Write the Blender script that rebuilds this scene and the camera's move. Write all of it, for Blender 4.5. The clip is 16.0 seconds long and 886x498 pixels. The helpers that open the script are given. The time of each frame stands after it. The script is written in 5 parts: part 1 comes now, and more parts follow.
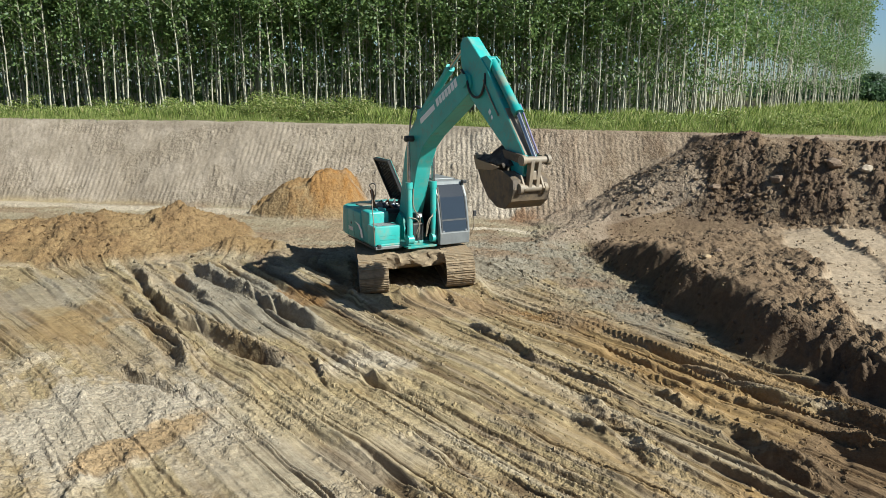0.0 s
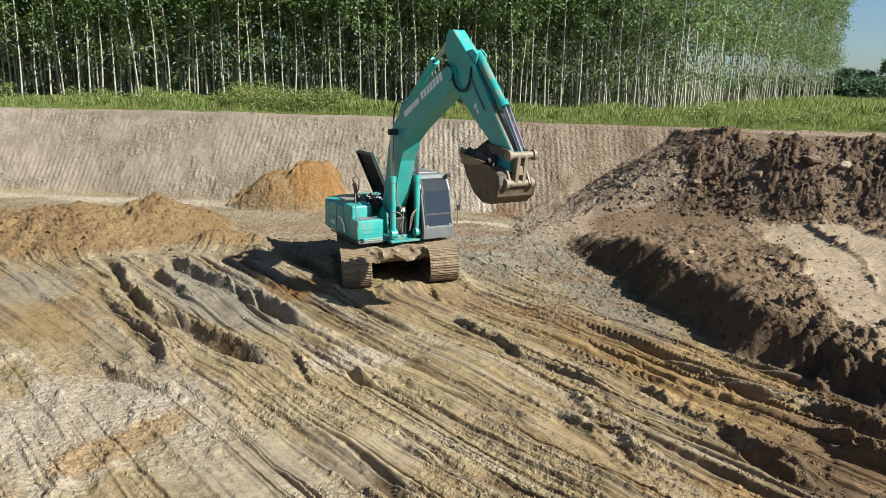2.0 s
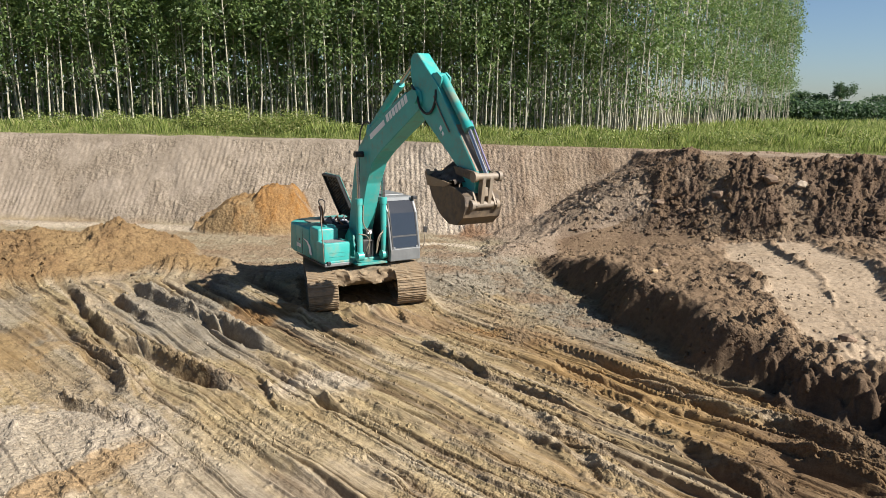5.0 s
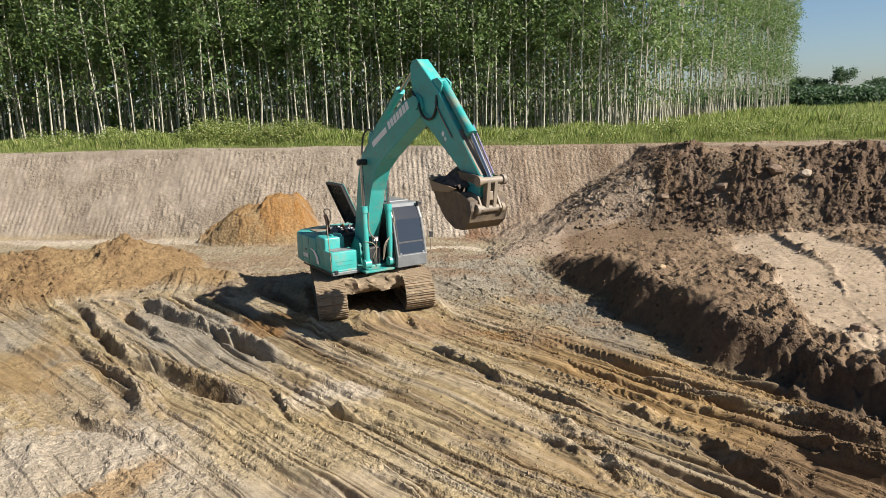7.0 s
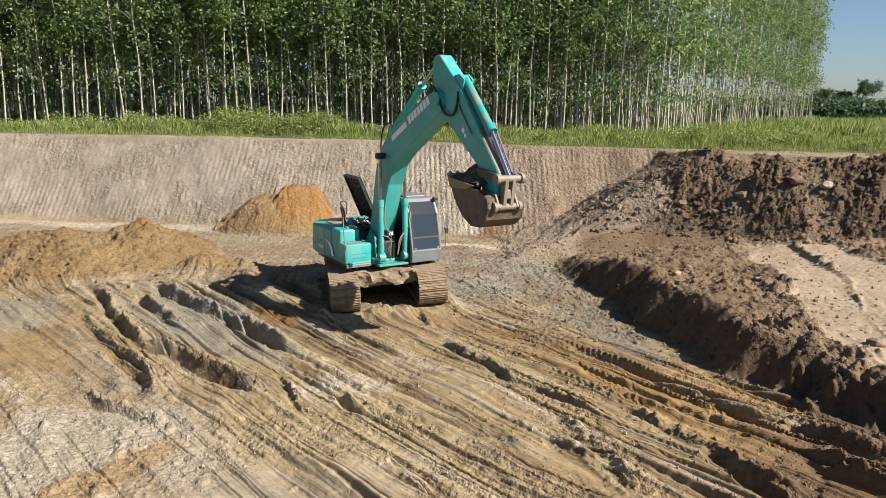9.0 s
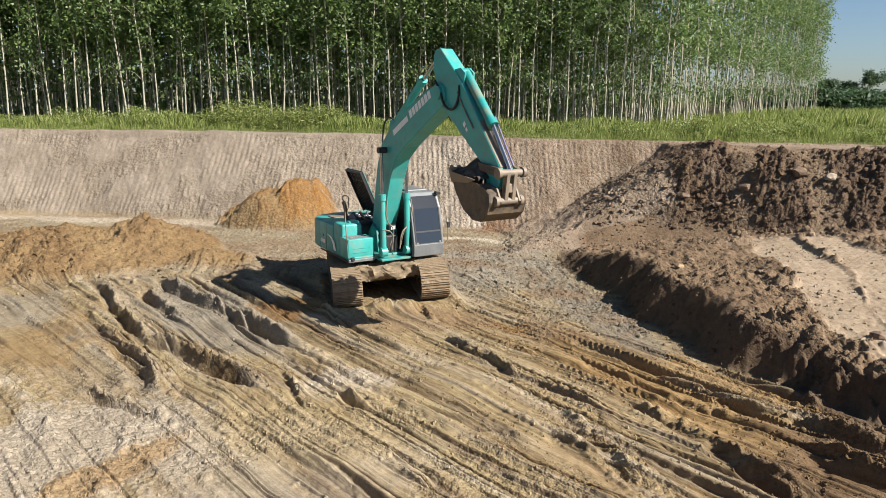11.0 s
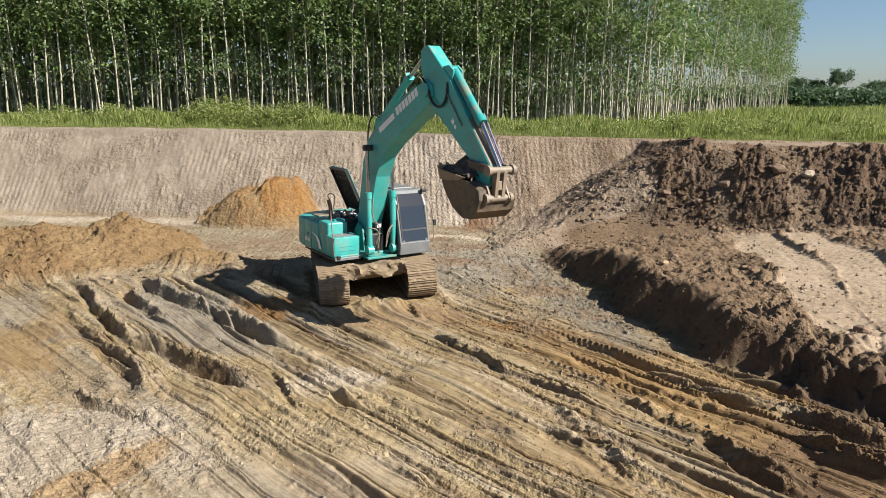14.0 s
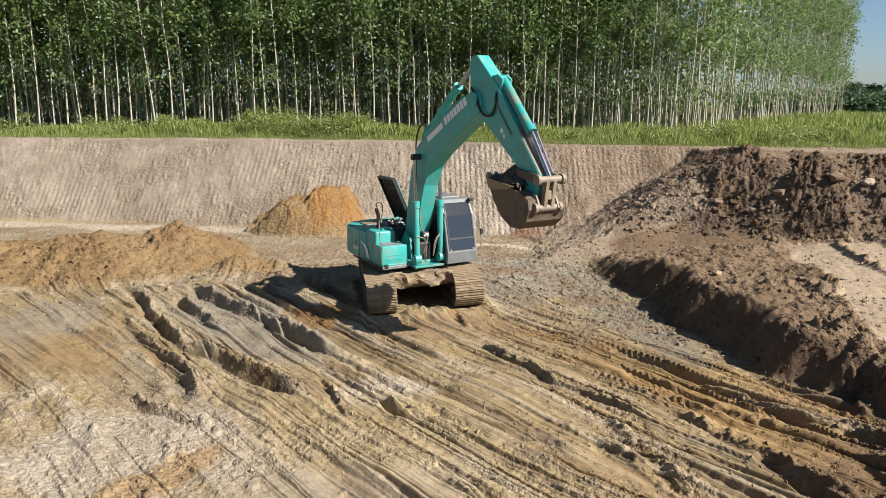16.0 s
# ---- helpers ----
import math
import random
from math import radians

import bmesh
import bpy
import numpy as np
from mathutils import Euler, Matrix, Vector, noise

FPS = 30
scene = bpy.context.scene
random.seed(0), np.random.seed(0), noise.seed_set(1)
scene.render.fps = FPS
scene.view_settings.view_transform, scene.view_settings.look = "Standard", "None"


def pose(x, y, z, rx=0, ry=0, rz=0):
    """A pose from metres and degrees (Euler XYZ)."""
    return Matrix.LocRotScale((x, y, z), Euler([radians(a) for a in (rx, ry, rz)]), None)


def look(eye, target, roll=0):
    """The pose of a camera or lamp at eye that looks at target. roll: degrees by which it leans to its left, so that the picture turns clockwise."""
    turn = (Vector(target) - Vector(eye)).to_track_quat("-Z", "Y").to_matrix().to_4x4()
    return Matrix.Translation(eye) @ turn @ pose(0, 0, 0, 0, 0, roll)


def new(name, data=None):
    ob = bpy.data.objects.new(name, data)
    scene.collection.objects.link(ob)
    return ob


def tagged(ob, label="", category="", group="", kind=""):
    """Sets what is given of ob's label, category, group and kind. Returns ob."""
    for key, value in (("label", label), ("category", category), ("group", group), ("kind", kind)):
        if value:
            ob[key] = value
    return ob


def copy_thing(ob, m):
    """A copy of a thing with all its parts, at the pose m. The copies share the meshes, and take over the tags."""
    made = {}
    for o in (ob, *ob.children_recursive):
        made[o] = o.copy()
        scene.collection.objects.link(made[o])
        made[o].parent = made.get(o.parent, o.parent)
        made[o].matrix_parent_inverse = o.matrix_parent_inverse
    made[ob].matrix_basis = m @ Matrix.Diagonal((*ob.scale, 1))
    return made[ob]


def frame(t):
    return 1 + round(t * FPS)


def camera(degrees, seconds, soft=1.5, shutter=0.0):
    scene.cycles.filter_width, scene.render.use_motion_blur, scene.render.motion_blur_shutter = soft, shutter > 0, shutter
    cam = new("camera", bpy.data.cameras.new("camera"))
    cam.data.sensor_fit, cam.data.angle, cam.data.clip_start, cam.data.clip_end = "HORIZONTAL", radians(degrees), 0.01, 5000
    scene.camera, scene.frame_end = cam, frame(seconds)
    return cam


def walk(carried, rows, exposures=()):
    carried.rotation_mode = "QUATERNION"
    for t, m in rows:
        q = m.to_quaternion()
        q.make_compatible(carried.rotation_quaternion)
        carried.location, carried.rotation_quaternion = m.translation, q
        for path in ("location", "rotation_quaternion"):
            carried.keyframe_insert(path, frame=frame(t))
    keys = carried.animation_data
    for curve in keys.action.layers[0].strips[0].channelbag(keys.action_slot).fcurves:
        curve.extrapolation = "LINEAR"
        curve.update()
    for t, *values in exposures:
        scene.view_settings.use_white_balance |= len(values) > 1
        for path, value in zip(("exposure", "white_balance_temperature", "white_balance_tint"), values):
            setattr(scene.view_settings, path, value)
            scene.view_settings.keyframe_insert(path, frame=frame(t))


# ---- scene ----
cam = camera(64.0, 16.0, soft=0.5)
PATH = [
    (0, (0.437, 0.167, 5.499), (0.458, 2.117, 5.057), 0.7),
    (0.5, (0.436, 0.188, 5.51), (0.458, 2.131, 5.036), 0.2),
    (1, (0.471, 0.19, 5.528), (0.508, 2.132, 5.052), 0.3),
    (1.5, (0.437, 0.255, 5.549), (0.492, 2.194, 5.062), 0.9),
    (2, (0.283, 0.321, 5.555), (0.366, 2.264, 5.09), 1.3),
    (2.5, (0.25, 0.354, 5.534), (0.323, 2.296, 5.061), 0.3),
    (3, (0.338, 0.369, 5.501), (0.4, 2.306, 5.01), 0.1),
    (3.5, (0.352, 0.364, 5.532), (0.401, 2.306, 5.059), -0.7),
    (4, (0.344, 0.327, 5.524), (0.432, 2.276, 5.083), -0.4),
    (4.5, (0.351, 0.325, 5.539), (0.445, 2.276, 5.109), 0.1),
    (4.7, (0.343, 0.325, 5.53), (0.501, 2.278, 5.129), 1.6),
    (6.8, (0.229, 0.361, 5.627), (0.445, 2.308, 5.222), -0.4),
    (7, (0.271, 0.343, 5.64), (0.429, 2.297, 5.24), -1.2),
    (7.5, (0.231, 0.367, 5.633), (0.33, 2.318, 5.205), -0.8),
    (8, (0.232, 0.356, 5.619), (0.306, 2.313, 5.212), 1.1),
    (8.5, (0.228, 0.346, 5.622), (0.327, 2.304, 5.224), 1.3),
    (9, (0.227, 0.345, 5.609), (0.348, 2.299, 5.203), 1.0),
    (9.2, (0.229, 0.301, 5.605), (0.339, 2.253, 5.184), 1.0),
    (11.3, (0.273, 0.375, 5.641), (0.387, 2.326, 5.215), 0.6),
    (11.5, (0.242, 0.345, 5.631), (0.378, 2.296, 5.213), 0.6),
    (12, (0.228, 0.337, 5.647), (0.371, 2.289, 5.233), 0.6),
    (12.5, (0.166, 0.368, 5.635), (0.3, 2.317, 5.203), 0.6),
    (13, (0.068, 0.376, 5.66), (0.247, 2.331, 5.277), 1.0),
    (13.5, (-0.054, 0.42, 5.602), (0.184, 2.363, 5.195), 1.5),
    (14, (-0.046, 0.434, 5.625), (0.135, 2.379, 5.194), 0.8),
    (14.5, (-0.003, 0.436, 5.616), (0.08, 2.391, 5.202), 1.3),
    (15, (0.036, 0.449, 5.639), (0.071, 2.404, 5.217), 0.1),
    (15.5, (-0.066, 0.445, 5.65), (0.007, 2.402, 5.242), 0.1),
    (16, (-0.164, 0.465, 5.65), (-0.104, 2.421, 5.24), 0.3),
]
LIGHT = [(0, 0.7, 6100, 1), (2.0, 0.74, 6250, 4), (3.5, 0.78, 6450, 9), (7, 0.8, 6500, 10), (16, 0.8, 6500, 10)]
walk(cam, [(t, look(eye, target, roll)) for t, eye, target, roll in PATH], LIGHT)

# ---- daylight ----
SUN = Vector((1.0, -0.58, 0.98)).normalized()
world = bpy.data.worlds.new("sky")
scene.world = world
world.use_nodes = True
wn = world.node_tree.nodes
sky = wn.new("ShaderNodeTexSky")
sky.sky_type = "NISHITA"
sky.sun_disc = False
sky.sun_elevation = math.asin(SUN.z)
sky.sun_rotation = math.atan2(SUN.x, SUN.y)
sky.air_density, sky.dust_density, sky.ozone_density = 0.9, 0.7, 4.5
wn["Background"].inputs["Strength"].default_value = 0.062
world.node_tree.links.new(sky.outputs["Color"], wn["Background"].inputs["Color"])
sun_data = bpy.data.lights.new("sun", "SUN")
sun_data.energy, sun_data.angle, sun_data.color = 5.8, radians(0.6), (1.0, 0.955, 0.9)
sun = new("sun", sun_data)
sun.matrix_world = look(SUN * 50, (0, 0, 0))

# ---- materials ----
def material(name):
    m = bpy.data.materials.new(name)
    m.use_nodes = True
    return m, m.node_tree.nodes, m.node_tree.links, m.node_tree.nodes["Principled BSDF"]


def noise_node(nodes, links, scale, detail=6, rough=0.6, stretch=None):
    co = nodes.new("ShaderNodeTexCoord")
    n = nodes.new("ShaderNodeTexNoise")
    n.inputs["Scale"].default_value, n.inputs["Detail"].default_value, n.inputs["Roughness"].default_value = scale, detail, rough
    if stretch:
        mp = nodes.new("ShaderNodeMapping")
        mp.inputs["Scale"].default_value = stretch
        links.new(co.outputs["Object"], mp.inputs["Vector"])
        links.new(mp.outputs["Vector"], n.inputs["Vector"])
    else:
        links.new(co.outputs["Object"], n.inputs["Vector"])
    return n.outputs["Fac"]


def ramp(nodes, links, fac, stops):
    r = nodes.new("ShaderNodeValToRGB")
    el = r.color_ramp.elements
    while len(el) < len(stops):
        el.new(0.5)
    for e, (p, c) in zip(el, stops):
        e.position, e.color = p, (*c, 1)
    links.new(fac, r.inputs["Fac"])
    return r.outputs["Color"]


def mix(nodes, links, kind, fac, a, b):
    m = nodes.new("ShaderNodeMix")
    m.data_type, m.blend_type = "RGBA", kind
    for socket, value in ((m.inputs[0], fac), (m.inputs[6], a), (m.inputs[7], b)):
        if isinstance(value, (int, float)):
            socket.default_value = value
        elif isinstance(value, tuple):
            socket.default_value = (*value, 1)
        else:
            links.new(value, socket)
    return m.outputs[2]


def bump(nodes, links, bsdf, fac, strength, distance):
    b = nodes.new("ShaderNodeBump")
    b.inputs["Strength"].default_value, b.inputs["Distance"].default_value = strength, distance
    links.new(fac, b.inputs["Height"])
    links.new(b.outputs["Normal"], bsdf.inputs["Normal"])


def plain(name, low, high, scale, rough=0.6, metal=0.0, relief=0.0, grime=None, grime_at=(0.5, 0.7), grime_scale=1.5):
    """A surface that wanders between two colours, with dirt where a second, coarser noise is high."""
    m, n, l, b = material(name)
    fine = noise_node(n, l, scale)
    col = ramp(n, l, fine, [(0.3, low), (0.7, high)])
    if grime:
        coarse = noise_node(n, l, grime_scale, 8, 0.7)
        mask = ramp(n, l, coarse, [(grime_at[0], (0, 0, 0)), (grime_at[1], (1, 1, 1))])
        col = mix(n, l, "MIX", mask, col, grime)
        rr = n.new("ShaderNodeMapRange")
        rr.inputs["To Min"].default_value, rr.inputs["To Max"].default_value = rough, 0.9
        l.new(mask, rr.inputs["Value"])
        l.new(rr.outputs[0], b.inputs["Roughness"])
    else:
        b.inputs["Roughness"].default_value = rough
    l.new(col, b.inputs["Base Color"])
    b.inputs["Metallic"].default_value = metal
    if relief:
        bump(n, l, b, fine, 0.6, relief)
    return m


def soil_material():
    """Bare subsoil: the clay's own colour by stretch of ground, drag lines along the machine's way, crumbs and grain."""
    m, n, l, b = material("bare_soil")
    at, fl = n.new("ShaderNodeAttribute"), n.new("ShaderNodeAttribute")
    at.attribute_name, fl.attribute_name = "clay", "flow"
    split = n.new("ShaderNodeSeparateXYZ")
    l.new(fl.outputs["Vector"], split.inputs[0])
    crumbly = split.outputs[2]

    def times(x, y, plus=0.0):
        node = n.new("ShaderNodeMath")
        node.operation = "MULTIPLY_ADD"
        for socket, value in zip(node.inputs, (x, y, plus)):
            if isinstance(value, (int, float)):
                socket.default_value = value
            else:
                l.new(value, socket)
        return node.outputs[0]

    def drag(across, along, detail):
        mp, tex = n.new("ShaderNodeMapping"), n.new("ShaderNodeTexNoise")
        mp.inputs["Scale"].default_value = (across, along, 0.0)
        tex.inputs["Scale"].default_value, tex.inputs["Detail"].default_value, tex.inputs["Roughness"].default_value = 1.0, detail, 0.6
        l.new(fl.outputs["Vector"], mp.inputs["Vector"])
        l.new(mp.outputs["Vector"], tex.inputs["Vector"])
        return tex.outputs["Fac"]

    def cell(scale, name="Distance"):
        co, tex = n.new("ShaderNodeTexCoord"), n.new("ShaderNodeTexVoronoi")
        tex.inputs["Scale"].default_value = scale
        l.new(co.outputs["Object"], tex.inputs["Vector"])
        return tex.outputs[name]

    coarse_line, fine_line = drag(5.0, 0.35, 4), drag(17.0, 0.9, 3)
    grain, blot, dust = noise_node(n, l, 7.0, 8, 0.7), noise_node(n, l, 0.9, 6, 0.6), noise_node(n, l, 45.0, 4, 0.7)
    clod, crumb = cell(8.0), cell(24.0)
    col = mix(n, l, "MULTIPLY", 1.0, at.outputs["Color"], ramp(n, l, grain, [(0.3, (0.74, 0.715, 0.69)), (0.5, (1.0, 1.0, 1.0)), (0.72, (1.2, 1.2, 1.19))]))
    col = mix(n, l, "MULTIPLY", 1.0, col, ramp(n, l, blot, [(0.3, (0.86, 0.84, 0.81)), (0.7, (1.1, 1.1, 1.1))]))
    col = mix(n, l, "MULTIPLY", 1.0, col, ramp(n, l, dust, [(0.32, (0.8, 0.79, 0.77)), (0.68, (1.16, 1.16, 1.15))]))
    tone = n.new("ShaderNodeRGBToBW")
    l.new(cell(24.0, "Color"), tone.inputs[0])
    col = mix(n, l, "MULTIPLY", crumbly, col, ramp(n, l, tone.outputs[0], [(0.15, (0.8, 0.785, 0.77)), (0.5, (1.0, 1.0, 1.0)), (0.85, (1.16, 1.16, 1.15))]))
    col = mix(n, l, "MULTIPLY", at.outputs["Alpha"], col, ramp(n, l, coarse_line, [(0.3, (0.6, 0.52, 0.44)), (0.46, (0.98, 0.96, 0.93)), (0.7, (1.22, 1.22, 1.2))]))
    col = mix(n, l, "MULTIPLY", at.outputs["Alpha"], col, ramp(n, l, fine_line, [(0.3, (0.78, 0.74, 0.7)), (0.5, (1.0, 1.0, 1.0)), (0.7, (1.14, 1.14, 1.13))]))
    l.new(col, b.inputs["Base Color"])
    b.inputs["Roughness"].default_value = 0.95
    b.inputs["Specular IOR Level"].default_value = 0.15
    lines = times(coarse_line, 0.06, times(fine_line, 0.018))
    lumps = times(clod, -0.035, times(crumb, -0.018))
    relief = times(lines, at.outputs["Alpha"], times(lumps, crumbly, times(grain, 0.011, times(dust, 0.006))))
    bump(n, l, b, relief, 1.0, 1.0)
    return m


SOIL = soil_material()
BARK = plain("pale_bark", (0.25, 0.23, 0.16), (0.46, 0.43, 0.33), 5.0, 0.85, relief=0.01)


def leaf_material(name, stops):
    m, n, l, b = material(name)
    g = n.new("ShaderNodeNewGeometry")
    col = ramp(n, l, g.outputs["Random Per Island"], stops)
    l.new(col, b.inputs["Base Color"])
    b.inputs["Roughness"].default_value = 0.5
    t = n.new("ShaderNodeBsdfTranslucent")
    l.new(col, t.inputs["Color"])
    mx = n.new("ShaderNodeMixShader")
    mx.inputs[0].default_value = 0.5
    l.new(b.outputs[0], mx.inputs[1])
    l.new(t.outputs[0], mx.inputs[2])
    l.new(mx.outputs[0], n["Material Output"].inputs["Surface"])
    return m


LEAF = leaf_material("eucalyptus_leaf", [(0.0, (0.075, 0.13, 0.04)), (0.6, (0.14, 0.21, 0.06)), (1.0, (0.25, 0.32, 0.105))])
GRASS = leaf_material("grass_blade", [(0.0, (0.06, 0.1, 0.018)), (0.5, (0.23, 0.29, 0.065)), (0.85, (0.39, 0.42, 0.14)), (1.0, (0.5, 0.45, 0.22))])
FAR_LEAF = leaf_material("far_leaf", [(0.0, (0.03, 0.062, 0.025)), (1.0, (0.1, 0.16, 0.07))])


# ---- mesh helpers ----
def grid_noise(x, y, seed):
    """Smooth value noise on a unit lattice, for arrays."""
    xi, yi = np.floor(x).astype(np.int64), np.floor(y).astype(np.int64)
    fx, fy = x - xi, y - yi
    fx, fy = fx * fx * fx * (fx * (fx * 6 - 15) + 10), fy * fy * fy * (fy * (fy * 6 - 15) + 10)

    def h(a, b):
        v = (a * 374761393 + b * 668265263 + seed * 1442695041) & 0xFFFFFFFF
        v = ((v ^ (v >> 13)) * 1274126177) & 0xFFFFFFFF
        v = ((v ^ (v >> 15)) * 2246822519) & 0xFFFFFFFF
        return ((v ^ (v >> 16)) & 0xFFFF) / 32767.5 - 1.0

    a = h(xi, yi) * (1 - fx) + h(xi + 1, yi) * fx
    b = h(xi, yi + 1) * (1 - fx) + h(xi + 1, yi + 1) * fx
    return a * (1 - fy) + b * fy


def fbm(x, y, seed, octaves=4, gain=0.5):
    total, amp = 0.0, 1.0
    for k in range(octaves):
        total = total + amp * grid_noise(x * 2.03**k, y * 2.03**k, seed + 17 * k)
        amp *= gain
    return total


def cells(x, y, seed):
    """Cellular noise: the distance to the nearest scattered point, and that point's own random share."""
    shape_in = x.shape
    x, y = x.ravel(), y.ravel()
    xi, yi = np.floor(x).astype(np.int64), np.floor(y).astype(np.int64)
    best, who = np.full(x.shape, 9.0), np.zeros(x.shape)
    for i in (-1, 0, 1):
        for j in (-1, 0, 1):
            v = ((xi + i) * 374761393 + (yi + j) * 668265263 + seed * 1442695041) & 0xFFFFFFFF
            v = ((v ^ (v >> 13)) * 1274126177) & 0xFFFFFFFF
            v = ((v ^ (v >> 15)) * 2246822519) & 0xFFFFFFFF
            v = v ^ (v >> 16)
            d = (xi + i + 0.15 + 0.7 * (v & 1023) / 1023 - x) ** 2 + (yi + j + 0.15 + 0.7 * ((v >> 10) & 1023) / 1023 - y) ** 2
            near = d < best
            best, who = np.where(near, d, best), np.where(near, ((v >> 20) & 1023) / 1023, who)
    return np.sqrt(best).reshape(shape_in), who.reshape(shape_in)


def clod_relief(x, y, freq, seed, share, mask):
    """Steep-sided clods of uneven size on a share of the cells, 0 to 1, worked out only where the mask lies."""
    out = np.zeros_like(x)
    on = mask > 0.02
    if on.any():
        d, who = cells(x[on] * freq, y[on] * freq, seed)
        size = np.clip((who - 1 + share) / share, 0, 1)
        out[on] = size * np.sqrt(np.clip(1 - (d / 0.58) ** 2, 0, 1)) * mask[on]
    return out


def flow(x, y):
    """Coordinates across and along the curving way in which the tracks and the bucket dragged the floor."""
    a, b = np.clip((x - 1) / 6, -2.2, 1.6), np.clip((y - 14) / 6, -1.3, 1.4)
    u = 4.77 * a + 3.64 * b + 0.03 * a * a - 0.20 * a * b - 0.28 * b * b - 0.06 * a**3 + 0.01 * a * a * b - 0.06 * a * b * b - 0.09 * b**3
    return u + 0.1 * fbm(x * 0.25, y * 0.25, 21, 2), x * 0.6 - y * 0.8


def step(a, b, v):
    t = np.clip((v - a) / (b - a), 0, 1)
    return t * t * (3 - 2 * t)


def mesh_from(name, verts, faces, mat, smooth=False):
    me = bpy.data.meshes.new(name)
    verts, faces = np.asarray(verts, np.float32), np.asarray(faces, np.int32)
    k = faces.shape[1]
    me.vertices.add(len(verts))
    me.vertices.foreach_set("co", verts.ravel())
    me.loops.add(faces.size)
    me.loops.foreach_set("vertex_index", faces.ravel())
    me.polygons.add(len(faces))
    me.polygons.foreach_set("loop_start", np.arange(0, faces.size, k, dtype=np.int32))
    me.polygons.foreach_set("loop_total", np.full(len(faces), k, np.int32))
    me.update(calc_edges=True)
    me.polygons.foreach_set("use_smooth", np.full(len(faces), smooth, bool))
    me.materials.append(mat)
    return me


def part(name, bm, mat, parent=None, label="", smooth=False):
    me = bpy.data.meshes.new(name)
    bm.to_mesh(me)
    bm.free()
    for p in me.polygons:
        p.use_smooth = smooth
    if smooth:
        me.set_sharp_from_angle(angle=radians(42))
    me.materials.append(mat)
    ob = new(name, me)
    ob.parent = parent
    return tagged(ob, label)

# ---- ground: the pit, its banks, the heaps and the level land around ----
LEVEL = 3.75  # the land round the pit


def ridge(x, y, cx, cy, rx, ry, top, turn=0.0, power=1.0):
    """A rounded heap."""
    c, s = math.cos(radians(turn)), math.sin(radians(turn))
    u, v = ((x - cx) * c + (y - cy) * s) / rx, (-(x - cx) * s + (y - cy) * c) / ry
    return top * np.clip(1 - np.sqrt(u * u + v * v), 0, 1) ** power


def along(x, y, ax, ay, bx, by):
    """Distance off, and share of the way along, the line from a to b."""
    dx, dy = bx - ax, by - ay
    n2 = dx * dx + dy * dy
    t = ((x - ax) * dx + (y - ay) * dy) / n2
    off = ((x - ax) * dy - (y - ay) * dx) / math.sqrt(n2)
    return off, t


def scarp_x(y):
    """Where the cut edge of the bench stands, for each y."""
    return np.interp(y, [2, 10.8, 12.4, 13.4, 14.2, 15.5, 17.7, 19.5, 21.3, 22.6, 25, 28, 31], [10.5, 9.3, 8.8, 8.4, 7.75, 7.5, 7.0, 7.1, 6.8, 6.3, 6.6, 7.2, 8.0])


def crest_y(x):
    """Where the far bank's upper edge runs."""
    return 34.7 - 0.085 * x - 2.1 * step(-1.5, 7.0, x) - 0.1 * np.clip(x - 7, 0, 15)


# Deep single ruts: start, end, half width, depth.
RUTS = [
    (-8.9, 21.0, -5.24, 15.5, 0.1, 0.22), (-5.8, 16.3, -2.6, 13.4, 0.12, 0.3), (-7.0, 21.3, -2.4, 15.8, 0.13, 0.33), (-7.1, 20.1, -5.6, 17.9, 0.1, 0.22),
    (-8.1, 18.5, -6.0, 15.5, 0.11, 0.15), (-6.3, 16.0, -4.6, 13.4, 0.13, 0.18), (-5.8, 13.3, -4.0, 12.0, 0.09, 0.13), (-2.4, 14.4, -1.6, 12.4, 0.05, 0.08),
    (-0.9, 13.1, -0.2, 12.3, 0.1, 0.13), (1.2, 16.4, 2.6, 13.9, 0.055, 0.09), (3.0, 12.2, 3.85, 9.6, 0.11, 0.11), (4.4, 12.7, 5.15, 11.0, 0.1, 0.14),
    (2.55, 11.9, 3.6, 9.6, 0.09, 0.09), (5.2, 10.9, 6.0, 9.2, 0.11, 0.15), (7.0, 11.7, 8.3, 10.3, 0.14, 0.17), (6.8, 10.6, 7.7, 9.3, 0.15, 0.17),
]


